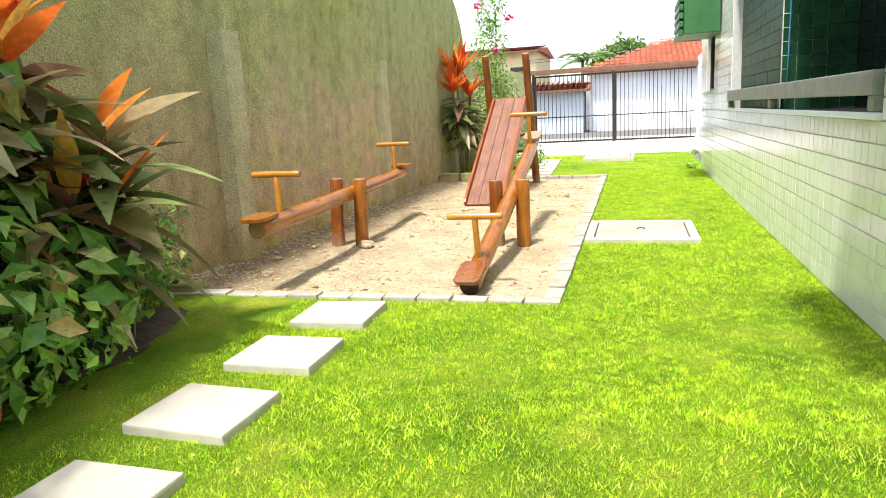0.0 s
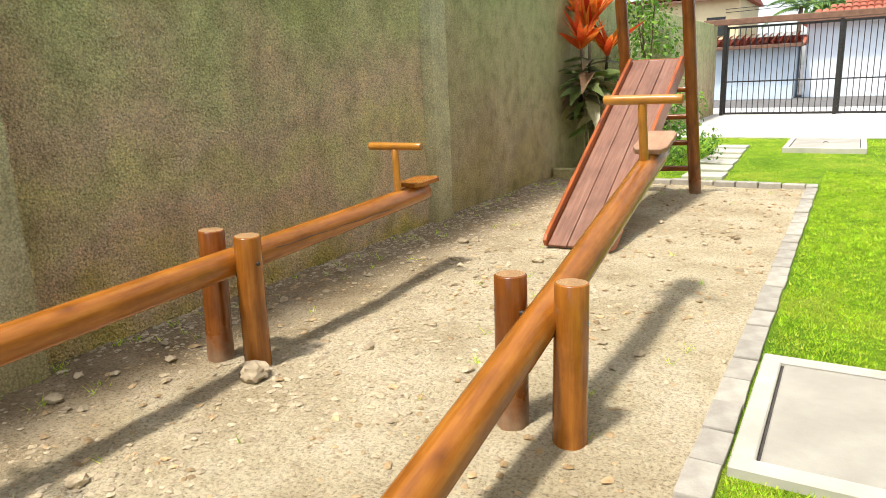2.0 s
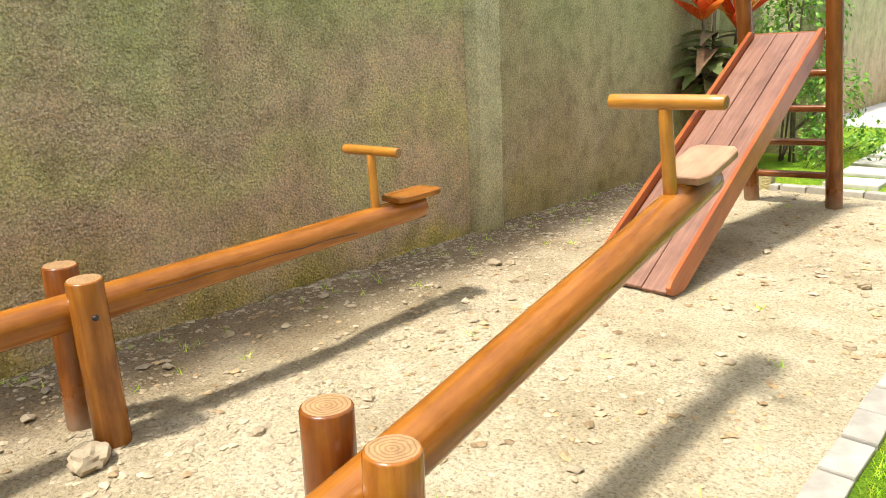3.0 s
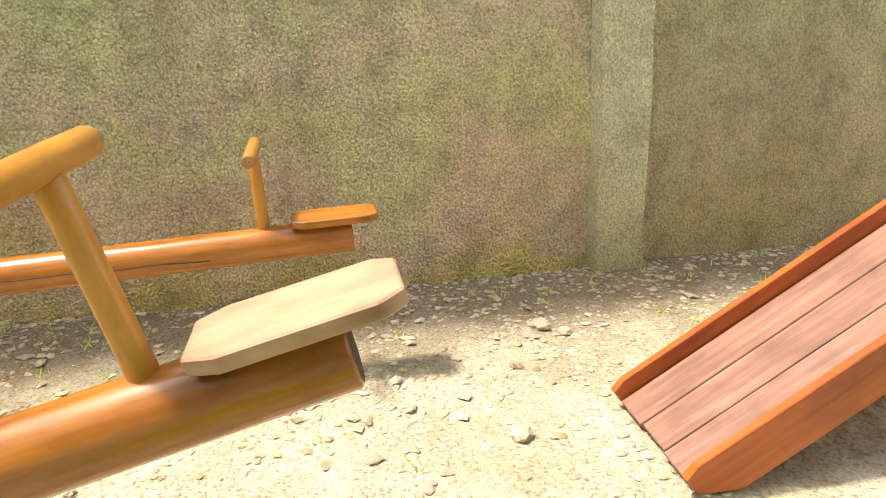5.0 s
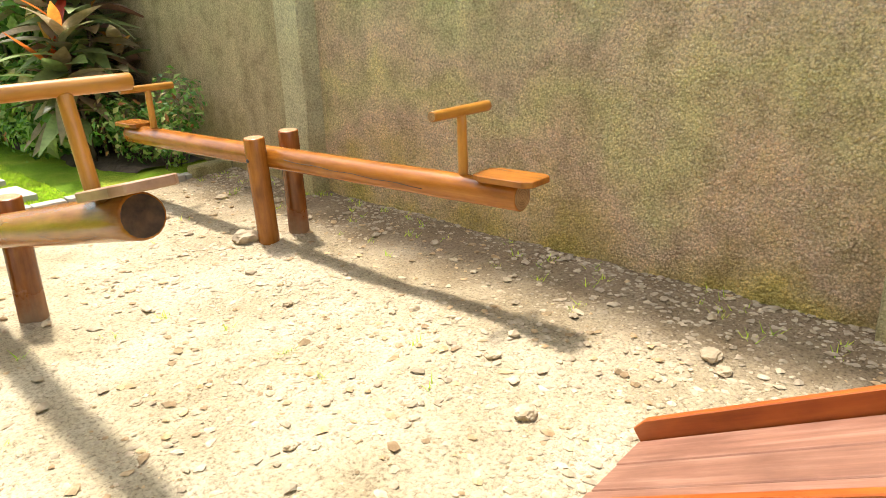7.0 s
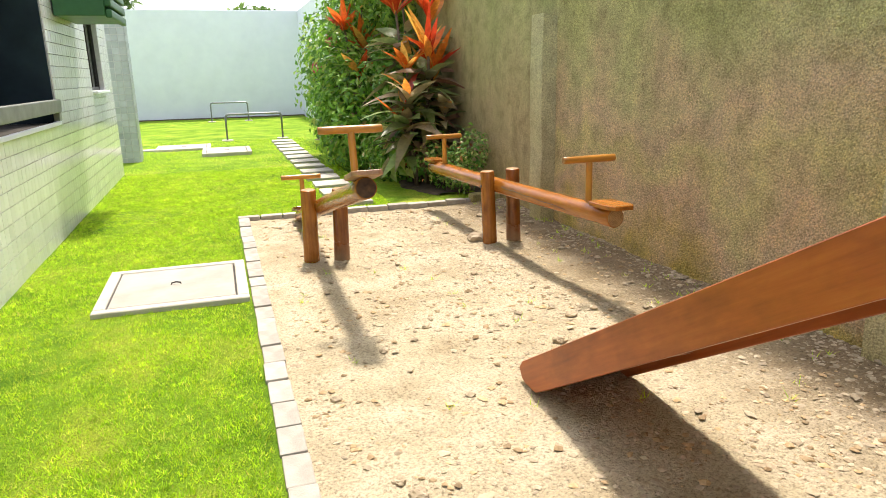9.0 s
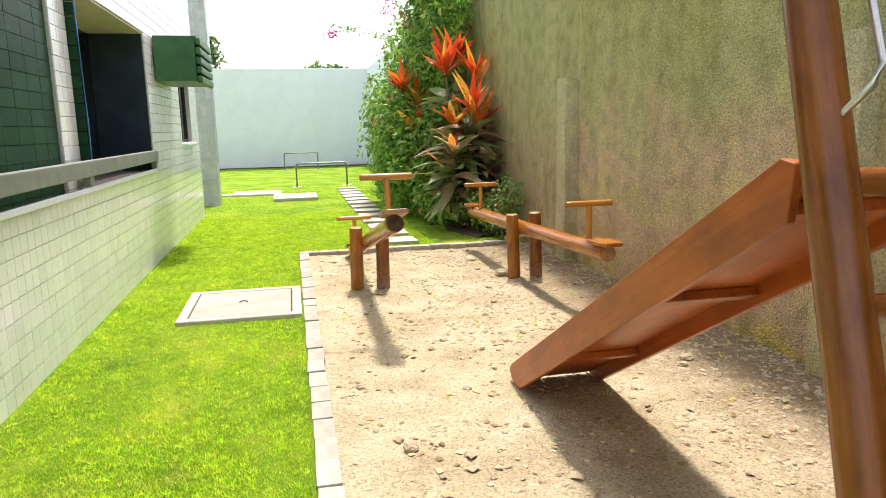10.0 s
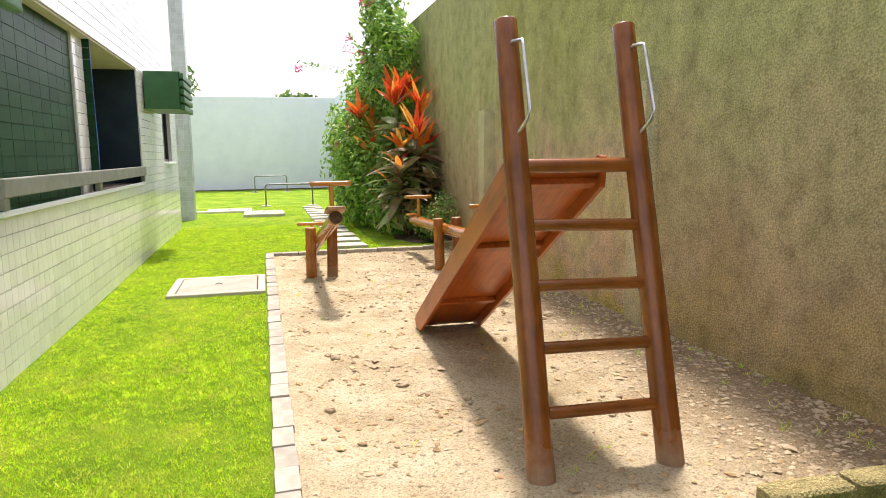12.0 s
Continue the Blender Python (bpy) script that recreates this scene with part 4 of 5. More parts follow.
def house(name, label, x0, x1, y, d, h, rise, mat, inset=0.0):
    root = thing(name, label, "house", "", (0, 0, 0))
    part("wall", block(x0, y, -0.06, x1, y + d, h, 0.01), mat, root)
    vs, fs = tiled_roof(x0 - 0.3, x1 + 0.3, y - 0.5, h - 0.02, y + d / 2, h + rise, 0.24, inset)
    soup("roof_tiles", vs, fs, M_ROOF, root, "stuff", "terracotta barrel tile roof")
    rb = bmesh.new()
    vs = [rb.verts.new(c) for c in ((x0 - 0.3, y - 0.48, h - 0.04), (x1 + 0.3, y - 0.48, h - 0.04), (x1 + 0.3, y + d / 2, h + rise - 0.03), (x0 - 0.3 + inset, y + d / 2, h + rise - 0.03),
                                    (x1 + 0.3, y + d + 0.4, h - 0.04), (x0 - 0.3, y + d + 0.4, h - 0.04))]
    rb.faces.new((vs[0], vs[1], vs[2], vs[3]))
    rb.faces.new((vs[3], vs[2], vs[4], vs[5]))
    rb.faces.new((vs[0], vs[3], vs[5]))
    rb.faces.new((vs[1], vs[4], vs[2]))
    rb.faces.new((vs[0], vs[5], vs[4], vs[1]))
    part("roof", rb, M_ROOF, root, "terracotta roof")
    part("eave_board", block(x0 - 0.3, y - 0.56, h - 0.14, x1 + 0.3, y - 0.5, h - 0.01, 0.01), M_BROWN, root, "brown eave board")
    return root


house("house", "white house with a terracotta barrel tile roof across the street", 1.2, 16.0, 30.0, 9.0, 2.75, 1.55, M_WHITE, 4.0)
house("outbuilding", "pale blue outbuilding with a small red tile roof", -6.0, 0.95, 29.0, 2.4, 1.95, 0.35, M_BLUE)
yh = house("house", "yellow two-storey house far behind the street", -10.0, -2.9, 42.0, 8.0, 4.9, 0.5, M_YELLOW)
for x in (-4.6, -7.4):
    part("window", block(x, 41.95, 2.9, x + 1.0, 42.02, 3.9, 0.01), M_GLASS, yh)
tank = thing("water_tank", "dark round water tank on the tiled roof", "water tank", "", (6.0, 34.0, 4.08))
part("tank_body", log(0.95, 0.62, 0.75, 3, rings=6, rough=0.0, edge=0.03), [M_TANK, M_TANK], tank)
part("tank_lid", log(0.12, 0.78, 0.6, 3, rings=2, rough=0.0, edge=0.02), [M_TANK, M_TANK], tank, "", pose(0, 0, 0.955))
cable = thing("power_cable", "thin black power cables strung between the houses", "cable", "", (0, 0, 0))
for k, dz in enumerate((0.0, 0.35)):
    part("strand", tube([(-3.6 + 12.6 * i / 12, 41.98 - 7.55 * i / 12 - 0.0 * k, 4.1 + 0.5 * dz + (0.46 - 0.2 * dz) * i / 12 - 0.25 * math.sin(math.pi * i / 12)) for i in range(13)], 0.016, 5), M_BLACK, cable)

# ---- plants ----
def leaf_mesh(name, length, width, mat, droop=0.25, fold=0.22, n=7):
    """A lance-shaped leaf from the origin along +y, folded at the midrib and drooping."""
    bm = bmesh.new()
    rows = []
    for i in range(n + 1):
        k = i / n
        w = width * 0.5 * (math.sin(math.pi * (0.06 + 0.94 * k) ** 0.85) + 0.03) if i < n else 0.004
        y = length * k
        z = -droop * length * k * k
        rows.append([bm.verts.new((-w, y, z + fold * w)), bm.verts.new((0, y, z)), bm.verts.new((w, y, z + fold * w * 1.1))])
    for a, b in zip(rows, rows[1:]):
        for i in range(2):
            bm.faces.new((a[i], a[i + 1], b[i + 1], b[i])).smooth = True
    return mesh_of(name, bm, mat)


LEAVES = {
    "dark": [leaf_mesh("leaf", 0.42, 0.150, M_CORD, 0.35), leaf_mesh("leaf", 0.48, 0.125, M_CORD, 0.55), leaf_mesh("leaf", 0.36, 0.150, M_CORD, 0.2)],
    "flame": [leaf_mesh("leaf", 0.46, 0.115, M_FLAME, 0.10), leaf_mesh("leaf", 0.38, 0.10, M_FLAME, 0.22), leaf_mesh("leaf", 0.52, 0.09, M_FLAME, 0.05)],
}


def cordyline(x, y, stems, label, seed):
    """Cane stems, each with a skirt of dark leaves and a tuft of flame-coloured new ones."""
    r = random.Random(seed)
    root = thing("cordyline", label, "cordyline", "cordylines along the wall", (x, y, 0))
    for sx, sy, h, dark, flame, size in stems:
        bx, by = sx * 0.35, sy * 0.35
        pts = [(bx, by, -0.03), (bx + (sx - bx) * 0.3, by + (sy - by) * 0.3, h * 0.35), (bx + (sx - bx) * 0.7, by + (sy - by) * 0.7, h * 0.7), (sx, sy, h)]
        part("cane", tube(pts, 0.016, 8), M_BARK, root)
        for i in range(dark + flame):
            hot = i >= dark
            k = i / (dark + flame)
            az = i * 137.5 + r.uniform(-20, 20)
            up = -15 + 75 * k + r.uniform(-12, 12) if not hot else r.uniform(38, 82)
            z = h * (0.52 + 0.40 * min(1, k * 1.25)) if not hot else h + r.uniform(-0.07, 0.03)
            kk = z / h
            px, py = bx + (sx - bx) * kk, by + (sy - by) * kk
            s = size * r.uniform(0.75, 1.15)
            m = Matrix.Translation((px, py, z)) @ pose(0, 0, 0, 0, 0, az) @ pose(0, 0, 0, up, r.uniform(-25, 25), 0) @ Matrix.Diagonal((s, s, s, 1))
            part("leaf", r.choice(LEAVES["flame" if hot else "dark"]), None, root, "", m)
    return root


def crown(clumps, count, size, seed, flat=0.4, shape="oval"):
    """Corners and faces of small folded leaves scattered on the outer part of the clumps."""
    r = np.random.default_rng(seed)
    verts, faces = [], []
    weights = np.array([c[3] * c[4] * c[5] for c in clumps]) ** 0.67
    which = r.choice(len(clumps), count, p=weights / weights.sum())
    for w in which:
        cx, cy, cz, rx, ry, rz = clumps[w]
        d = r.normal(size=3)
        d /= np.linalg.norm(d)
        q = r.uniform(0.35, 1.0) ** 0.5
        wob = 1 + 0.35 * noise.noise(Vector((d[0] * 2.2 + cx * 3, d[1] * 2.2 + cy * 3, d[2] * 2.2)))
        p = Vector((cx + d[0] * rx * q * wob, cy + d[1] * ry * q * wob, max(0.05, cz + d[2] * rz * q * wob)))
        out = Vector((d[0], d[1], d[2] * 0.6 + 0.5)).normalized()
        t = Vector(r.normal(size=3)).cross(out)
        if t.length < 1e-3:
            continue
        t.normalize()
        nrm = (out + Vector(r.normal(size=3)) * flat).normalized()
        side = nrm.cross(t).normalized()
        t = side.cross(nrm)
        s = size * r.uniform(0.55, 1.35)
        wd = s * r.uniform(0.42, 0.6)
        k = len(verts)
        tip = p + t * s - nrm * s * 0.22
        mid = p + t * s * 0.45
        verts += [tuple(p), tuple(mid + side * wd * 0.5 + nrm * s * 0.08), tuple(tip), tuple(mid - side * wd * 0.5 + nrm * s * 0.08), tuple(mid)]
        faces += [(k, k + 1, k + 4), (k + 1, k + 2, k + 4), (k + 2, k + 3, k + 4), (k + 3, k, k + 4)]
    return verts, faces


def shrub(name, label, category, at, clumps, count, size, mat, seed, stems=5, flowers=0, flower_spots=(), trunk_r=0.012):
    root = thing(name, label, category, "shrubs along the wall", at)
    r = random.Random(seed)
    for i in range(stems):
        c = clumps[i % len(clumps)]
        tx, ty, tz = c[0] + r.uniform(-0.4, 0.4) * c[3], c[1] + r.uniform(-0.4, 0.4) * c[4], c[2] + r.uniform(-0.2, 0.5) * c[5]
        b = (r.uniform(-0.12, 0.12), r.uniform(-0.12, 0.12), -0.03)
        part("stem", tube([b, (b[0] * 0.6 + tx * 0.3 + r.uniform(-0.05, 0.05), b[1] * 0.6 + ty * 0.3, tz * 0.4), (tx * 0.75, ty * 0.75, tz * 0.75), (tx, ty, tz)], trunk_r * r.uniform(0.6, 1.2), 6), M_BARK, root)
    vs, fs = crown(clumps, count, size, seed)
    soup("crown", vs, fs, mat, root, "stuff")
    if flowers:
        vs, fs = [], []
        per = max(1, flowers // len(flower_spots))
        for j, c in enumerate(flower_spots):
            v2, f2 = crown([c], per, 0.05, seed + 10 + j, 1.0)
            k = len(vs)
            vs += v2
            fs += [tuple(a + k for a in f) for f in f2]
        soup("blossoms", vs, fs, M_PINK, root, "stuff", "bright pink bracts")
    return root


# south bed, beside the stepping stones
bed = tagged(part("planting_bed", sheet(-0.02, -9.0, 1.12, -0.35, 14, 70, lambda x, y: 0.045 + 0.03 * noise.noise(Vector((x * 3, y * 3, 9))) - max(0, x - 0.72 - 0.28 * noise.noise(Vector((y * 1.4, 0, 0)))) * 0.5), M_SOIL),
             "dark shaded soil of the planting bed", "soil", "", "structure")
cordyline(0.42, -1.50, [(-0.10, 0.15, 1.35, 22, 12, 1.1), (-0.18, -0.15, 2.05, 26, 12, 1.15), (0.22, -0.30, 2.15, 26, 14, 1.15), (0.05, -0.60, 2.35, 22, 14, 1.1), (0.30, 0.30, 0.85, 20, 2, 0.95), (-0.2, 0.35, 0.95, 20, 2, 1.0)],
          "tall cordyline with flame red tufts over purple leaves", 3)
cordyline(0.58, -1.05, [(-0.16, -0.10, 1.62, 26, 11, 1.05), (0.16, 0.06, 1.15, 26, 3, 1.05), (0.05, -0.35, 1.45, 24, 8, 1.05), (0.20, 0.0, 0.80, 22, 2, 0.95)], "dark purple cordyline leaning over the turf", 4)
cordyline(0.62, -3.05, [(0.30, 0.15, 1.35, 24, 6, 1.05), (0.1, -0.35, 1.75, 24, 10, 1.1), (0.38, -0.4, 2.05, 22, 12, 1.05)], "cordyline with red tufts among the shrubs", 5)
shrub("bougainvillea", "tall bougainvillea with pink bracts climbing the wall", "bougainvillea", (0.5, -4.2, 0),
      [(0.25, 0.3, 1.0, 0.75, 1.1, 0.9), (0.35, -0.6, 1.5, 0.75, 1.2, 1.0), (0.0, 0.3, 2.4, 0.55, 1.0, 0.8), (-0.05, 0.6, 3.2, 0.45, 0.8, 0.6), (0.1, -1.0, 2.6, 0.5, 0.9, 0.9), (0.5, 0.9, 0.6, 0.55, 0.7, 0.6), (0.15, 1.0, 3.7, 0.35, 0.5, 0.45), (0.55, 1.2, 0.9, 0.45, 0.7, 0.85), (0.6, 0.6, 1.6, 0.4, 0.6, 0.6), (-0.05, 0.7, 3.9, 0.4, 0.6, 0.5), (-0.1, 1.5, 3.2, 0.38, 0.6, 0.6), (-0.1, 1.3, 2.5, 0.38, 0.7, 0.6), (0.1, 0.4, 4.3, 0.3, 0.4, 0.35)],
      15000, 0.115, M_LEAF, 8, 9, 420, [(0.61, 0.2, 3.33, 0.13, 0.13, 0.09), (0.05, 0.3, 3.4, 0.15, 0.15, 0.1), (0.27, 0.3, 3.1, 0.12, 0.12, 0.08), (0.62, 0.3, 1.9, 0.1, 0.1, 0.1), (0.9, 0.5, 1.5, 0.09, 0.09, 0.09), (0.3, 0.9, 4.05, 0.2, 0.2, 0.12)], 0.018)
spray = thing("bougainvillea_spray", "long arching bougainvillea shoots against the sky", "branch", "", (0.6, -4.2, 2.6))
r9 = random.Random(9)
for (ex, ey, ez) in ((1.45, 0.2, 0.36), (0.50, 0.2, 0.92), (-0.02, 0.25, 0.95), (0.2, 0.2, 0.68)):
    part("shoot", tube([(0, 0, 0), (ex * 0.35, ey * 0.35, ez * 0.6 + 0.15), (ex * 0.7, ey * 0.7, ez * 0.9 + 0.15), (ex, ey, ez)], 0.006, 5), M_BARK, spray)
    vs, fs = crown([(ex * k, ey * k, ez * (k ** 0.7) + 0.13, 0.05, 0.05, 0.05) for k in (0.3, 0.42, 0.5, 0.58, 0.66, 0.74, 0.82, 0.9, 0.97)], 150, 0.055, int(abs(ex) * 100))
    soup("leaves", vs, fs, M_LEAF, spray, "stuff")
    vs, fs = crown([(ex, ey, ez, 0.09, 0.09, 0.08)], 45, 0.05, int(abs(ex) * 90))
    soup("blossoms", vs, fs, M_PINK, spray, "stuff")
shrub("variegated_shrub", "low shrub of pale broad variegated leaves", "shrub", (0.62, -1.35, 0), [(0, 0, 0.42, 0.42, 0.45, 0.38), (0.1, -0.6, 0.5, 0.45, 0.5, 0.45), (-0.15, -0.2, 0.85, 0.35, 0.5, 0.4), (0.0, -0.5, 1.4, 0.35, 0.4, 0.4)], 950, 0.15, M_VARIEG, 12, 6)
shrub("variegated_shrub", "broad leafed shrub mixed green and cream", "shrub", (0.62, -2.7, 0), [(0, 0, 0.55, 0.5, 0.7, 0.5), (-0.1, -0.7, 0.9, 0.5, 0.6, 0.6), (0.1, 0.5, 1.35, 0.35, 0.4, 0.35), (0.0, -0.2, 1.5, 0.4, 0.5, 0.4)], 1000, 0.16, M_VARIEG, 13, 7)
shrub("green_shrub", "dense dark green shrub beside the stones", "shrub", (0.6, -2.2, 0), [(0, 0, 0.35, 0.5, 0.7, 0.35), (0.15, 0.5, 0.3, 0.45, 0.5, 0.3), (-0.2, 0, 0.8, 0.4, 0.7, 0.5)], 2400, 0.075, M_LEAF, 14, 6)
shrub("green_shrub", "dense green shrub further down the bed", "shrub", (0.6, -6.6, 0), [(0, 0, 0.6, 0.6, 1.1, 0.55), (-0.1, 0.7, 1.3, 0.5, 0.9, 0.7), (0.05, -1.0, 0.9, 0.5, 0.8, 0.7)], 3600, 0.085, M_LEAF, 15, 6)
shrub("small_shrub", "small leafy shrub at the foot of the wall", "shrub", (0.30, -0.25, 0), [(0, 0, 0.34, 0.22, 0.28, 0.28), (-0.05, 0.05, 0.55, 0.22, 0.26, 0.25), (0.05, -0.3, 0.3, 0.28, 0.24, 0.26), (0.2, -0.45, 0.35, 0.25, 0.2, 0.28)], 1200, 0.06, M_VARIEG, 16, 6, trunk_r=0.005)
# gate end
cordyline(0.30, 8.02, [(-0.04, -0.05, 1.78, 28, 28, 1.2), (0.16, 0.05, 1.45, 22, 16, 0.9), (-0.08, -0.20, 1.52, 18, 16, 0.9), (-0.05, 0.15, 1.0, 20, 0, 0.9)], "flame red cordyline behind the slide", 6)
shrub("bougainvillea", "bougainvillea with pink bracts over the low wall", "bougainvillea", (0.75, 8.9, 0),
      [(0.0, 0, 1.3, 0.45, 0.45, 0.7), (-0.1, 0, 2.2, 0.4, 0.45, 0.55), (-0.05, -0.05, 2.9, 0.3, 0.3, 0.45), (0.35, 0.1, 0.7, 0.35, 0.4, 0.4)], 3000, 0.065, M_LEAF, 18, 6, 240,
      [(0.28, 0, 2.75, 0.09, 0.09, 0.07), (-0.25, -0.1, 3.0, 0.1, 0.1, 0.08), (0.1, 0, 3.35, 0.12, 0.12, 0.08), (0.05, -0.2, 2.2, 0.07, 0.07, 0.06)], 0.014)
shrub("small_shrub", "small dark shrub by the gate-side stones", "shrub", (1.15, 8.55, 0), [(0, 0, 0.28, 0.25, 0.25, 0.22), (0.35, 0.3, 0.3, 0.2, 0.2, 0.2)], 420, 0.06, M_LEAF, 19, 5, trunk_r=0.005)
for x, y in ((4.12, 8.15), (4.45, 11.5)):
    shrub("small_shrub", "tiny dark plant at the foot of the white wall", "shrub", (x, y, 0.02), [(0, 0, 0.05, 0.09, 0.09, 0.05)], 36, 0.07, M_LEAF, int(y * 7), 3, trunk_r=0.004)


# far trees
def tree(x, y, h, clumps, label, seed, leaf=0.4, count=2600):
    root = thing("tree", label, "tree", "far trees", (x, y, -0.06))
    r = random.Random(seed)
    bm = bmesh.new()
    tube([(0, 0, 0), (0.05, 0, h * 0.3), (0.0, 0.1, h * 0.6)], 0.16, 8, bm)
    for c in clumps:
        tube([(0, 0.1, h * 0.5), (c[0] * 0.6, c[1] * 0.6, (h * 0.5 + c[2]) / 2), (c[0], c[1], c[2])], 0.06, 6, bm)
    part("trunk", bm, M_BARK, root)
    vs, fs = crown(clumps, count, leaf, seed, 0.8)
    soup("crown", vs, fs, M_PALM, root, "stuff")


def palm(x, y, h, seed):
    root = thing("palm", "slender palm with drooping fronds far off", "palm", "far trees", (x, y, -0.06))
    part("trunk", tube([(0, 0, 0), (0.1, 0, h * 0.5), (0.15, 0, h)], 0.11, 8), M_BARK, root)
    r = random.Random(seed)
    for i in range(13):
        az = i * 137.5
        verts, faces = [], []
        for s in (-1, 1):
            for j in range(16):
                k = j / 16
                base = Vector((0, 2.0 * k, 0.7 * k - 1.35 * k * k))
                tip = base + Vector((s * 0.42 * (1 - k * 0.5), 0.22, -0.25))
                q = len(verts)
                verts += [tuple(base), tuple(base + Vector((0, 0.1, 0.0))), tuple(tip)]
                faces.append((q, q + 1, q + 2))
        f = soup("frond", verts, faces, M_PALM, root)
        f.matrix_basis = Matrix.Translation((0.15, 0, h)) @ pose(0, 0, 0, r.uniform(-10, 30), 0, az)


tree(2.6, 47.0, 5.2, [(0, 0, 4.6, 1.8, 1.6, 1.1), (-1.3, 0, 4.0, 1.2, 1.2, 0.9), (1.4, 0.3, 4.3, 1.3, 1.2, 0.9)], "round green tree behind the tiled roofs", 31)
palm(-0.2, 44.0, 4.3, 5)
tree(6.4, -26.0, 5.6, [(0, 0, 4.9, 0.7, 0.7, 1.0), (0.3, 0, 5.6, 0.5, 0.5, 0.6)], "thin dark tree behind the white wall", 33, 0.3, 700)
tree(0.9, -27.0, 4.6, [(0, 0, 4.1, 1.3, 0.9, 0.45), (1.0, 0, 3.9, 0.9, 0.8, 0.4)], "low treetop behind the white wall", 34, 0.3, 900)

# ---- rubble and grass ----
def lump(r, n=1):
    """Corners and faces of an angular stone."""
    pts = [(0, 0, 1), (0, 0, -0.6), (1, 0, 0), (-1, 0, 0.1), (0, 1, -0.1), (0, -1, 0), (0.7, 0.7, 0.5), (-0.7, 0.6, 0.45), (0.6, -0.7, 0.5), (-0.65, -0.7, 0.4)]
    fs = [(0, 6, 7), (0, 8, 6), (0, 9, 8), (0, 7, 9), (6, 2, 4), (7, 4, 3), (9, 3, 5), (8, 5, 2), (6, 4, 7), (7, 3, 9), (9, 5, 8), (8, 2, 6), (1, 4, 2), (1, 3, 4), (1, 5, 3), (1, 2, 5)]
    return [tuple(c * r.uniform(0.7, 1.25) for c in p) for p in pts], fs


rr = random.Random(77)
shapes = [lump(rr) for _ in range(12)]
vs, fs = [], []
for i in range(46000):
    y = rr.uniform(0.12, 7.38)
    x = 2.66 * rr.random() ** 1.35 + 0.01
    if noise.noise(Vector((x * 1.2, y * 1.2, 11))) + rr.uniform(-0.35, 0.5) < 0.0 or rr.random() < (x - 1.4) * 0.6:
        continue
    s = 0.0024 + 0.0145 * rr.random() ** 5
    p, f = shapes[i % 12]
    a = rr.uniform(0, 6.28)
    ca, sa, sq = math.cos(a) * s, math.sin(a) * s, s * rr.uniform(0.35, 0.7)
    st = rr.uniform(1.0, 1.7)
    k = len(vs)
    z = sand_height(x, y)
    vs += [(x + (c[0] * st * ca - c[1] * sa), y + (c[0] * st * sa + c[1] * ca), z + c[2] * sq) for c in p]
    fs += [tuple(q + k for q in t) for t in f]
cv, cf = [], []
for i in range(9000):
    x, y = rr.uniform(0.03, 2.62), rr.uniform(0.12, 7.38)
    if noise.noise(Vector((x * 1.7, y * 1.7, 4))) + rr.uniform(-0.45, 0.35) < 0.0:
        continue
    s = 0.0035 + 0.015 * rr.random() ** 6
    p, f = shapes[(i * 5) % 12]
    a = rr.uniform(0, 6.28)
    ca, sa, sq = math.cos(a) * s, math.sin(a) * s, s * rr.uniform(0.35, 0.75)
    st = rr.uniform(0.9, 1.8)
    k = len(cv)
    z = sand_height(x, y) + sq * 0.2
    cv += [(x + (c[0] * st * ca - c[1] * sa), y + (c[0] * st * sa + c[1] * ca), z + c[2] * sq) for c in p]
    cf += [tuple(q + k for q in t) for t in f]
for i in range(420):
    # broken lumps by the kerb and down the middle
    x, y = (rr.uniform(2.2, 2.64), rr.uniform(3.6, 7.35)) if i < 240 else (rr.uniform(0.9, 2.4), rr.uniform(0.3, 7.2))
    if noise.noise(Vector((x * 2.3, y * 2.3, 19))) + rr.uniform(-0.3, 0.3) < 0.05:
        continue
    s = 0.007 + 0.017 * rr.random() ** 3
    p, f = shapes[(i * 7) % 12]
    a = rr.uniform(0, 6.28)
    ca, sa, sq = math.cos(a) * s, math.sin(a) * s, s * rr.uniform(0.4, 0.8)
    k = len(cv)
    z = sand_height(x, y) + sq * 0.2
    cv += [(x + (c[0] * 1.3 * ca - c[1] * sa), y + (c[0] * 1.3 * sa + c[1] * ca), z + c[2] * sq) for c in p]
    cf += [tuple(q + k for q in t) for t in f]
for i in range(1900):
    # pale chips and lumps, thickest towards the wall
    x, y = 2.3 * rr.random() ** 1.5 + 0.04, rr.uniform(0.14, 7.3)
    if noise.noise(Vector((x * 1.6, y * 1.6, 27))) + rr.uniform(-0.4, 0.4) < 0.0 or (1.15 < x < 1.75 and y > 4.2):
        continue
    s = 0.005 + 0.020 * rr.random() ** 5
    p, f = shapes[(i * 3) % 12]
    a = rr.uniform(0, 6.28)
    ca, sa, sq = math.cos(a) * s, math.sin(a) * s, s * rr.uniform(0.5, 0.95)
    st = rr.uniform(1.0, 1.8)
    k = len(vs)
    z = sand_height(x, y) + sq * 0.25
    vs += [(x + (c[0] * st * ca - c[1] * sa), y + (c[0] * st * sa + c[1] * ca), z + c[2] * sq) for c in p]
    fs += [tuple(q + k for q in t) for t in f]
soup("earth_clods", cv, cf, M_CLOD, None, "stuff", "small brown clods and chips scattered on the sand", "clods")
soup("gravel", vs, fs, M_PEBBLE, None, "stuff", "pale chips and gravel strewn over the sand", "gravel")


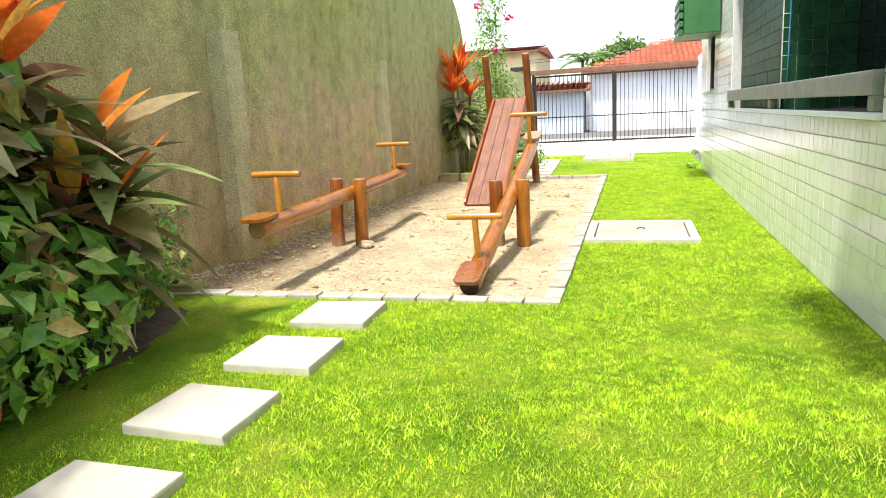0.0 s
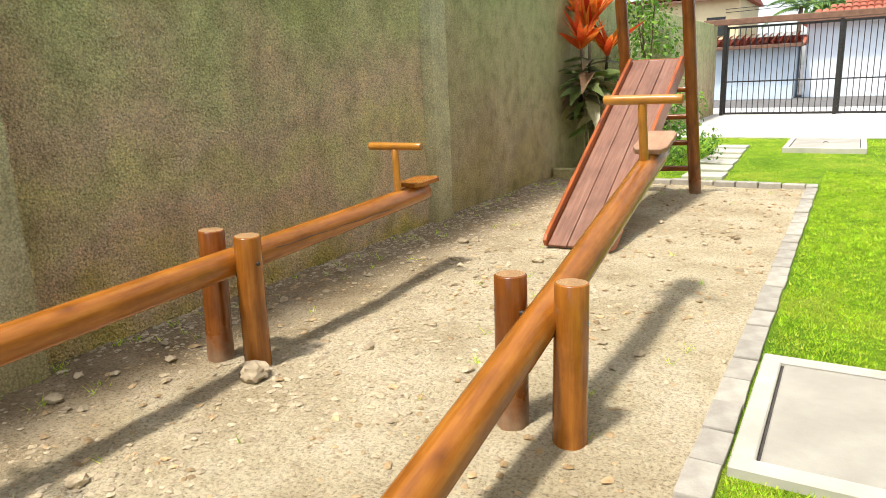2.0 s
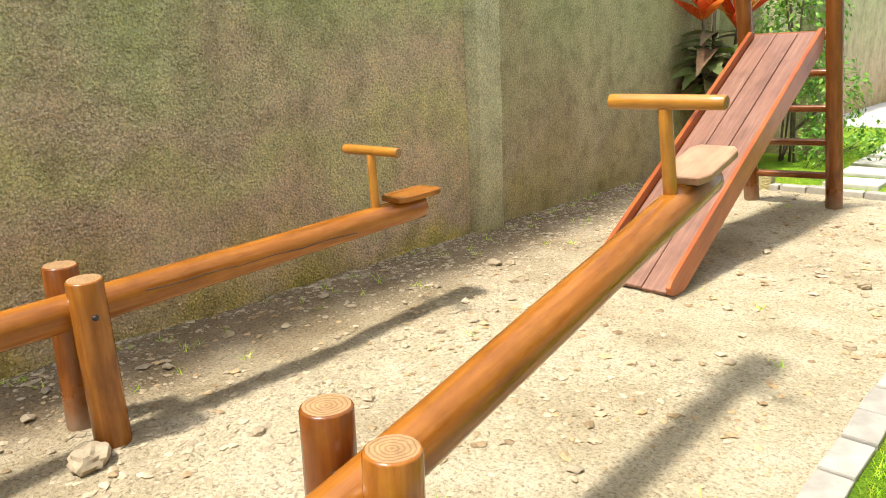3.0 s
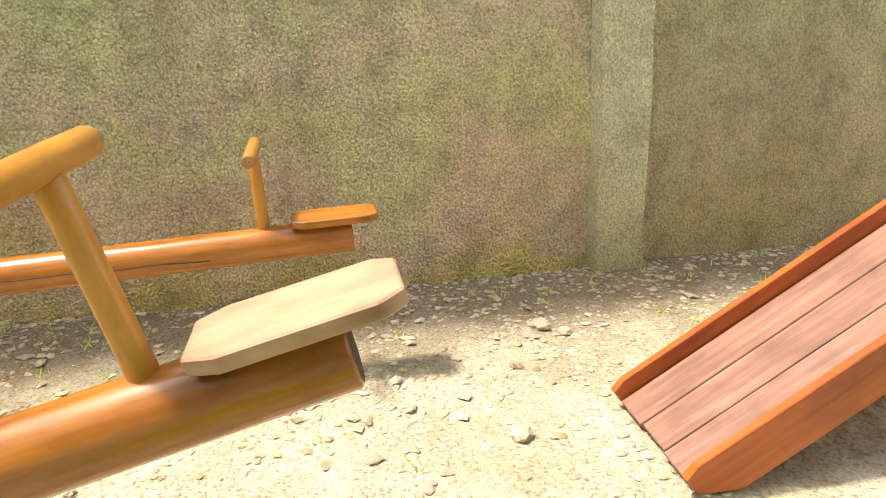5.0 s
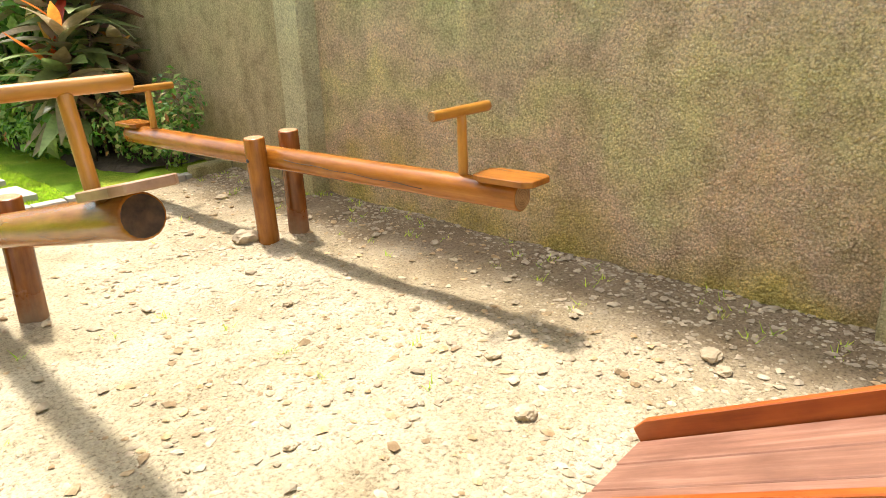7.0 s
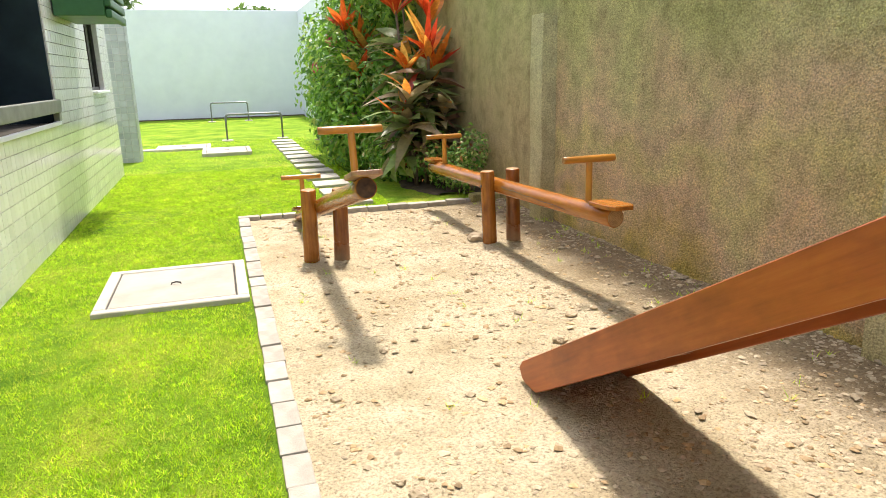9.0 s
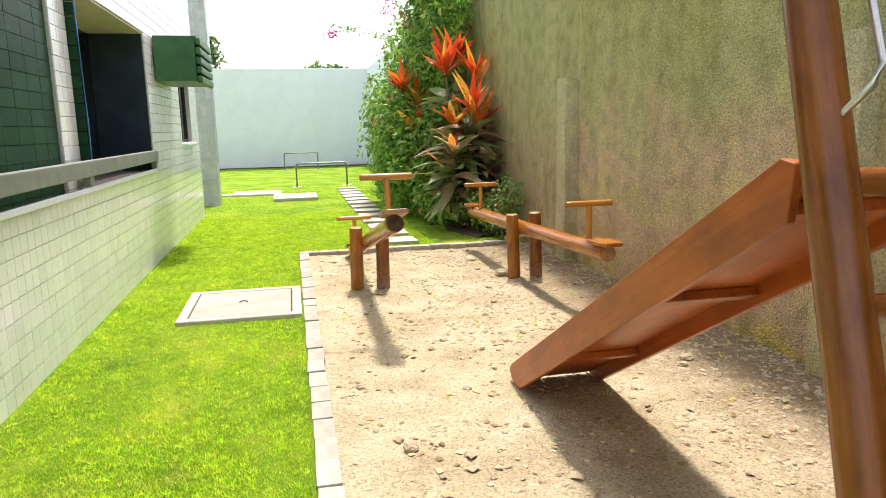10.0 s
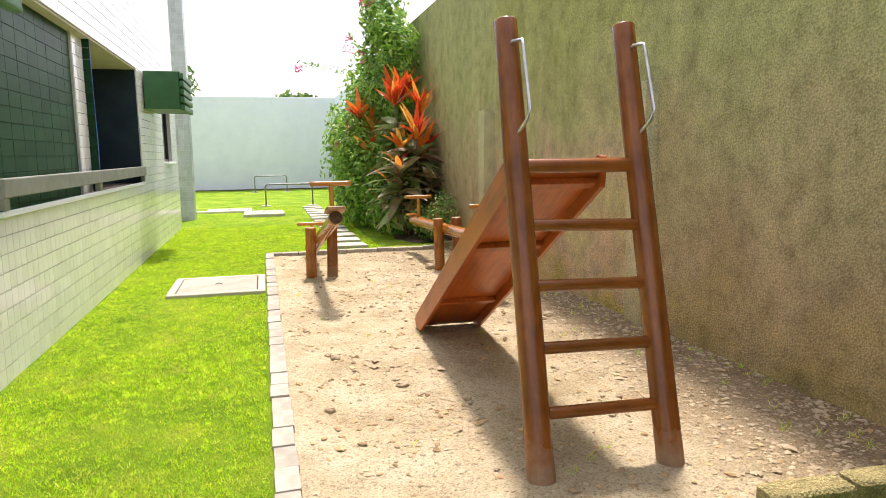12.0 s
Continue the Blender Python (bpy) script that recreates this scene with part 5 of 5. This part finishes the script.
def rock(x, y, s, squash, label, seed):
    r = random.Random(seed)
    bm = bmesh.new()
    bmesh.ops.create_icosphere(bm, subdivisions=3, radius=s)
    for v in bm.verts:
        d = v.co.normalized()
        k = 1 + 0.30 * noise.noise(d * 1.4 + Vector((seed, 0, 0))) + 0.18 * noise.noise(d * 3.5 + Vector((0, seed, 0))) + 0.10 * noise.noise(d * 9)
        v.co = Vector((d.x * s * k * 1.2, d.y * s * k, d.z * s * k * squash))
    ob = part("stone", bm, M_ROCK)
    ob.location = (x, y, sand_height(x, y) + s * squash * 0.45)
    ob.rotation_euler = (0, 0, r.uniform(0, 6))
    tagged(ob, label, "stone", "loose stones on the sand")


rock(0.925, 1.74, 0.062, 0.75, "lump of broken mortar at a seesaw post", 2)
for i, (x, y, s) in enumerate(((1.06, 3.62, 0.04), (1.30, 3.95, 0.045), (1.28, 2.62, 0.03), (0.55, 4.25, 0.05), (0.62, 4.33, 0.035), (2.38, 5.02, 0.04), (2.42, 4.9, 0.03), (2.2, 3.75, 0.03), (1.9, 3.5, 0.028),
                               (0.95, 3.1, 0.03), (2.05, 5.6, 0.04), (2.5, 5.9, 0.035), (1.75, 5.9, 0.03), (0.35, 1.2, 0.045), (0.5, 0.75, 0.05), (1.0, 0.9, 0.04), (1.2, 2.2, 0.03), (0.28, 2.6, 0.03), (2.52, 4.2, 0.03), (2.1, 2.9, 0.025))):
    rock(x, y, s * 0.75, rr.uniform(0.5, 0.75), "pale loose stone on the sand", 30 + i)

def blades(regions, seed):
    r = np.random.default_rng(seed)
    out = []
    for x0, y0, x1, y1, dens, h in regions:
        n = int((x1 - x0) * (y1 - y0) * dens)
        x, y = r.uniform(x0, x1, n), r.uniform(y0, y1, n)
        a = r.uniform(0, 2 * np.pi, n)
        clump = 0.5 + 0.5 * np.sin(x * 31 + 2 * np.sin(y * 17)) * np.sin(y * 29 + 2 * np.sin(x * 13))
        hh = h * r.uniform(0.5, 1.2, n) * (0.55 + 0.9 * clump)
        lean = hh * r.uniform(0.2, 1.1, n)
        b = r.uniform(0, 2 * np.pi, n)
        w = r.uniform(0.0022, 0.0042, n) * (h / 0.022) ** 0.7
        z = np.full(n, LAWN_Z - 0.004)
        p0 = np.stack([x - np.cos(a) * w, y - np.sin(a) * w, z], 1)
        p1 = np.stack([x + np.cos(a) * w, y + np.sin(a) * w, z], 1)
        p2 = np.stack([x + np.cos(b) * lean, y + np.sin(b) * lean, z + hh], 1)
        out.append(np.stack([p0, p1, p2], 1).reshape(-1, 3))
    return np.concatenate(out)


co = blades([(2.815, -1.5, 4.26, 8.4, 13500, 0.020), (1.2, -3.8, 4.26, -0.01, 10500, 0.021), (1.1, -9.0, 4.3, -3.2, 1200, 0.024), (0.9, 7.52, 4.4, 12.3, 2200, 0.020)], 5)
keep = np.ones(len(co) // 3, bool)
c0 = co[::3]
for x0, y0, x1, y1 in ((2.81, 1.81, 3.715, 2.757), (2.2, 10.3, 3.22, 11.8), (2.36, -6.9, 3.22, -5.85), (3.08, -8.1, 4.1, -7.2)):
    keep &= ~((c0[:, 0] > x0) & (c0[:, 0] < x1) & (c0[:, 1] > y0) & (c0[:, 1] < y1))
st_y = (c0[:, 1] + 0.365) / -0.643
keep &= ~((np.abs(c0[:, 0] - 1.618) < 0.205) & (np.abs(st_y - np.round(st_y)) * 0.643 < 0.19) & (c0[:, 1] < -0.15) & (c0[:, 1] > -8.5))
co = co.reshape(-1, 3, 3)[keep].reshape(-1, 3)
gm = bpy.data.meshes.new("grass")
nt = len(co) // 3
gm.vertices.add(len(co))
gm.vertices.foreach_set("co", co.astype(np.float32).ravel())
gm.loops.add(len(co))
gm.loops.foreach_set("vertex_index", np.arange(len(co), dtype=np.int32))
gm.polygons.add(nt)
gm.polygons.foreach_set("loop_start", np.arange(0, len(co), 3, dtype=np.int32))
gm.update(calc_edges=True)
gm.materials.append(M_BLADE)
tagged(new("grass", gm), "short dense bright green grass blades", "grass", "", "stuff")

# ---- weeds ----
wv, wf = [], []
rw = random.Random(41)
for i in range(130):
    if i < 90:
        x, y = abs(rw.gauss(0.05, 0.22)) + 0.03, rw.uniform(0.2, 7.3)
    else:
        x, y = rw.uniform(0.3, 2.5), rw.uniform(0.3, 7.2)
    z = sand_height(x, y)
    for j in range(rw.randint(4, 12)):
        a, h = rw.uniform(0, 6.28), rw.uniform(0.015, 0.05)
        q = 0.0025
        k = len(wv)
        ox, oy = x + rw.gauss(0, 0.015), y + rw.gauss(0, 0.015)
        wv += [(ox - math.sin(a) * q, oy + math.cos(a) * q, z - 0.004), (ox + math.sin(a) * q, oy - math.cos(a) * q, z - 0.004), (ox + math.cos(a) * h, oy + math.sin(a) * h, z + h * 0.8)]
        wf.append((k, k + 1, k + 2))
soup("weeds", wv, wf, M_BLADE, None, "stuff", "small green weeds sprouting from the sand", "weeds")

# ---- tiles of the white wall that stand nearest the walk ----
nv = 9
sv = (SILL - 0.03 - 0.02) / nv
nu = 30
su = (6.2 - 3.0) / nu
tv, tf = tiles(0, su, 0, sv, 0.2, 0.0022, 0.008, lambda u, v, o: (-o, u, v))
tile_me = bpy.data.meshes.new("tile")
tile_me.from_pydata(tv, [], tf)
tile_me.materials.append(M_TILE1)
for i in range(nu):
    for j in range(nv):
        part("tile", tile_me, None, building, "", pose(FACE_X + 0.02 + rk.uniform(-0.0006, 0.0006), 3.0 + i * su, 0.02 + j * sv))
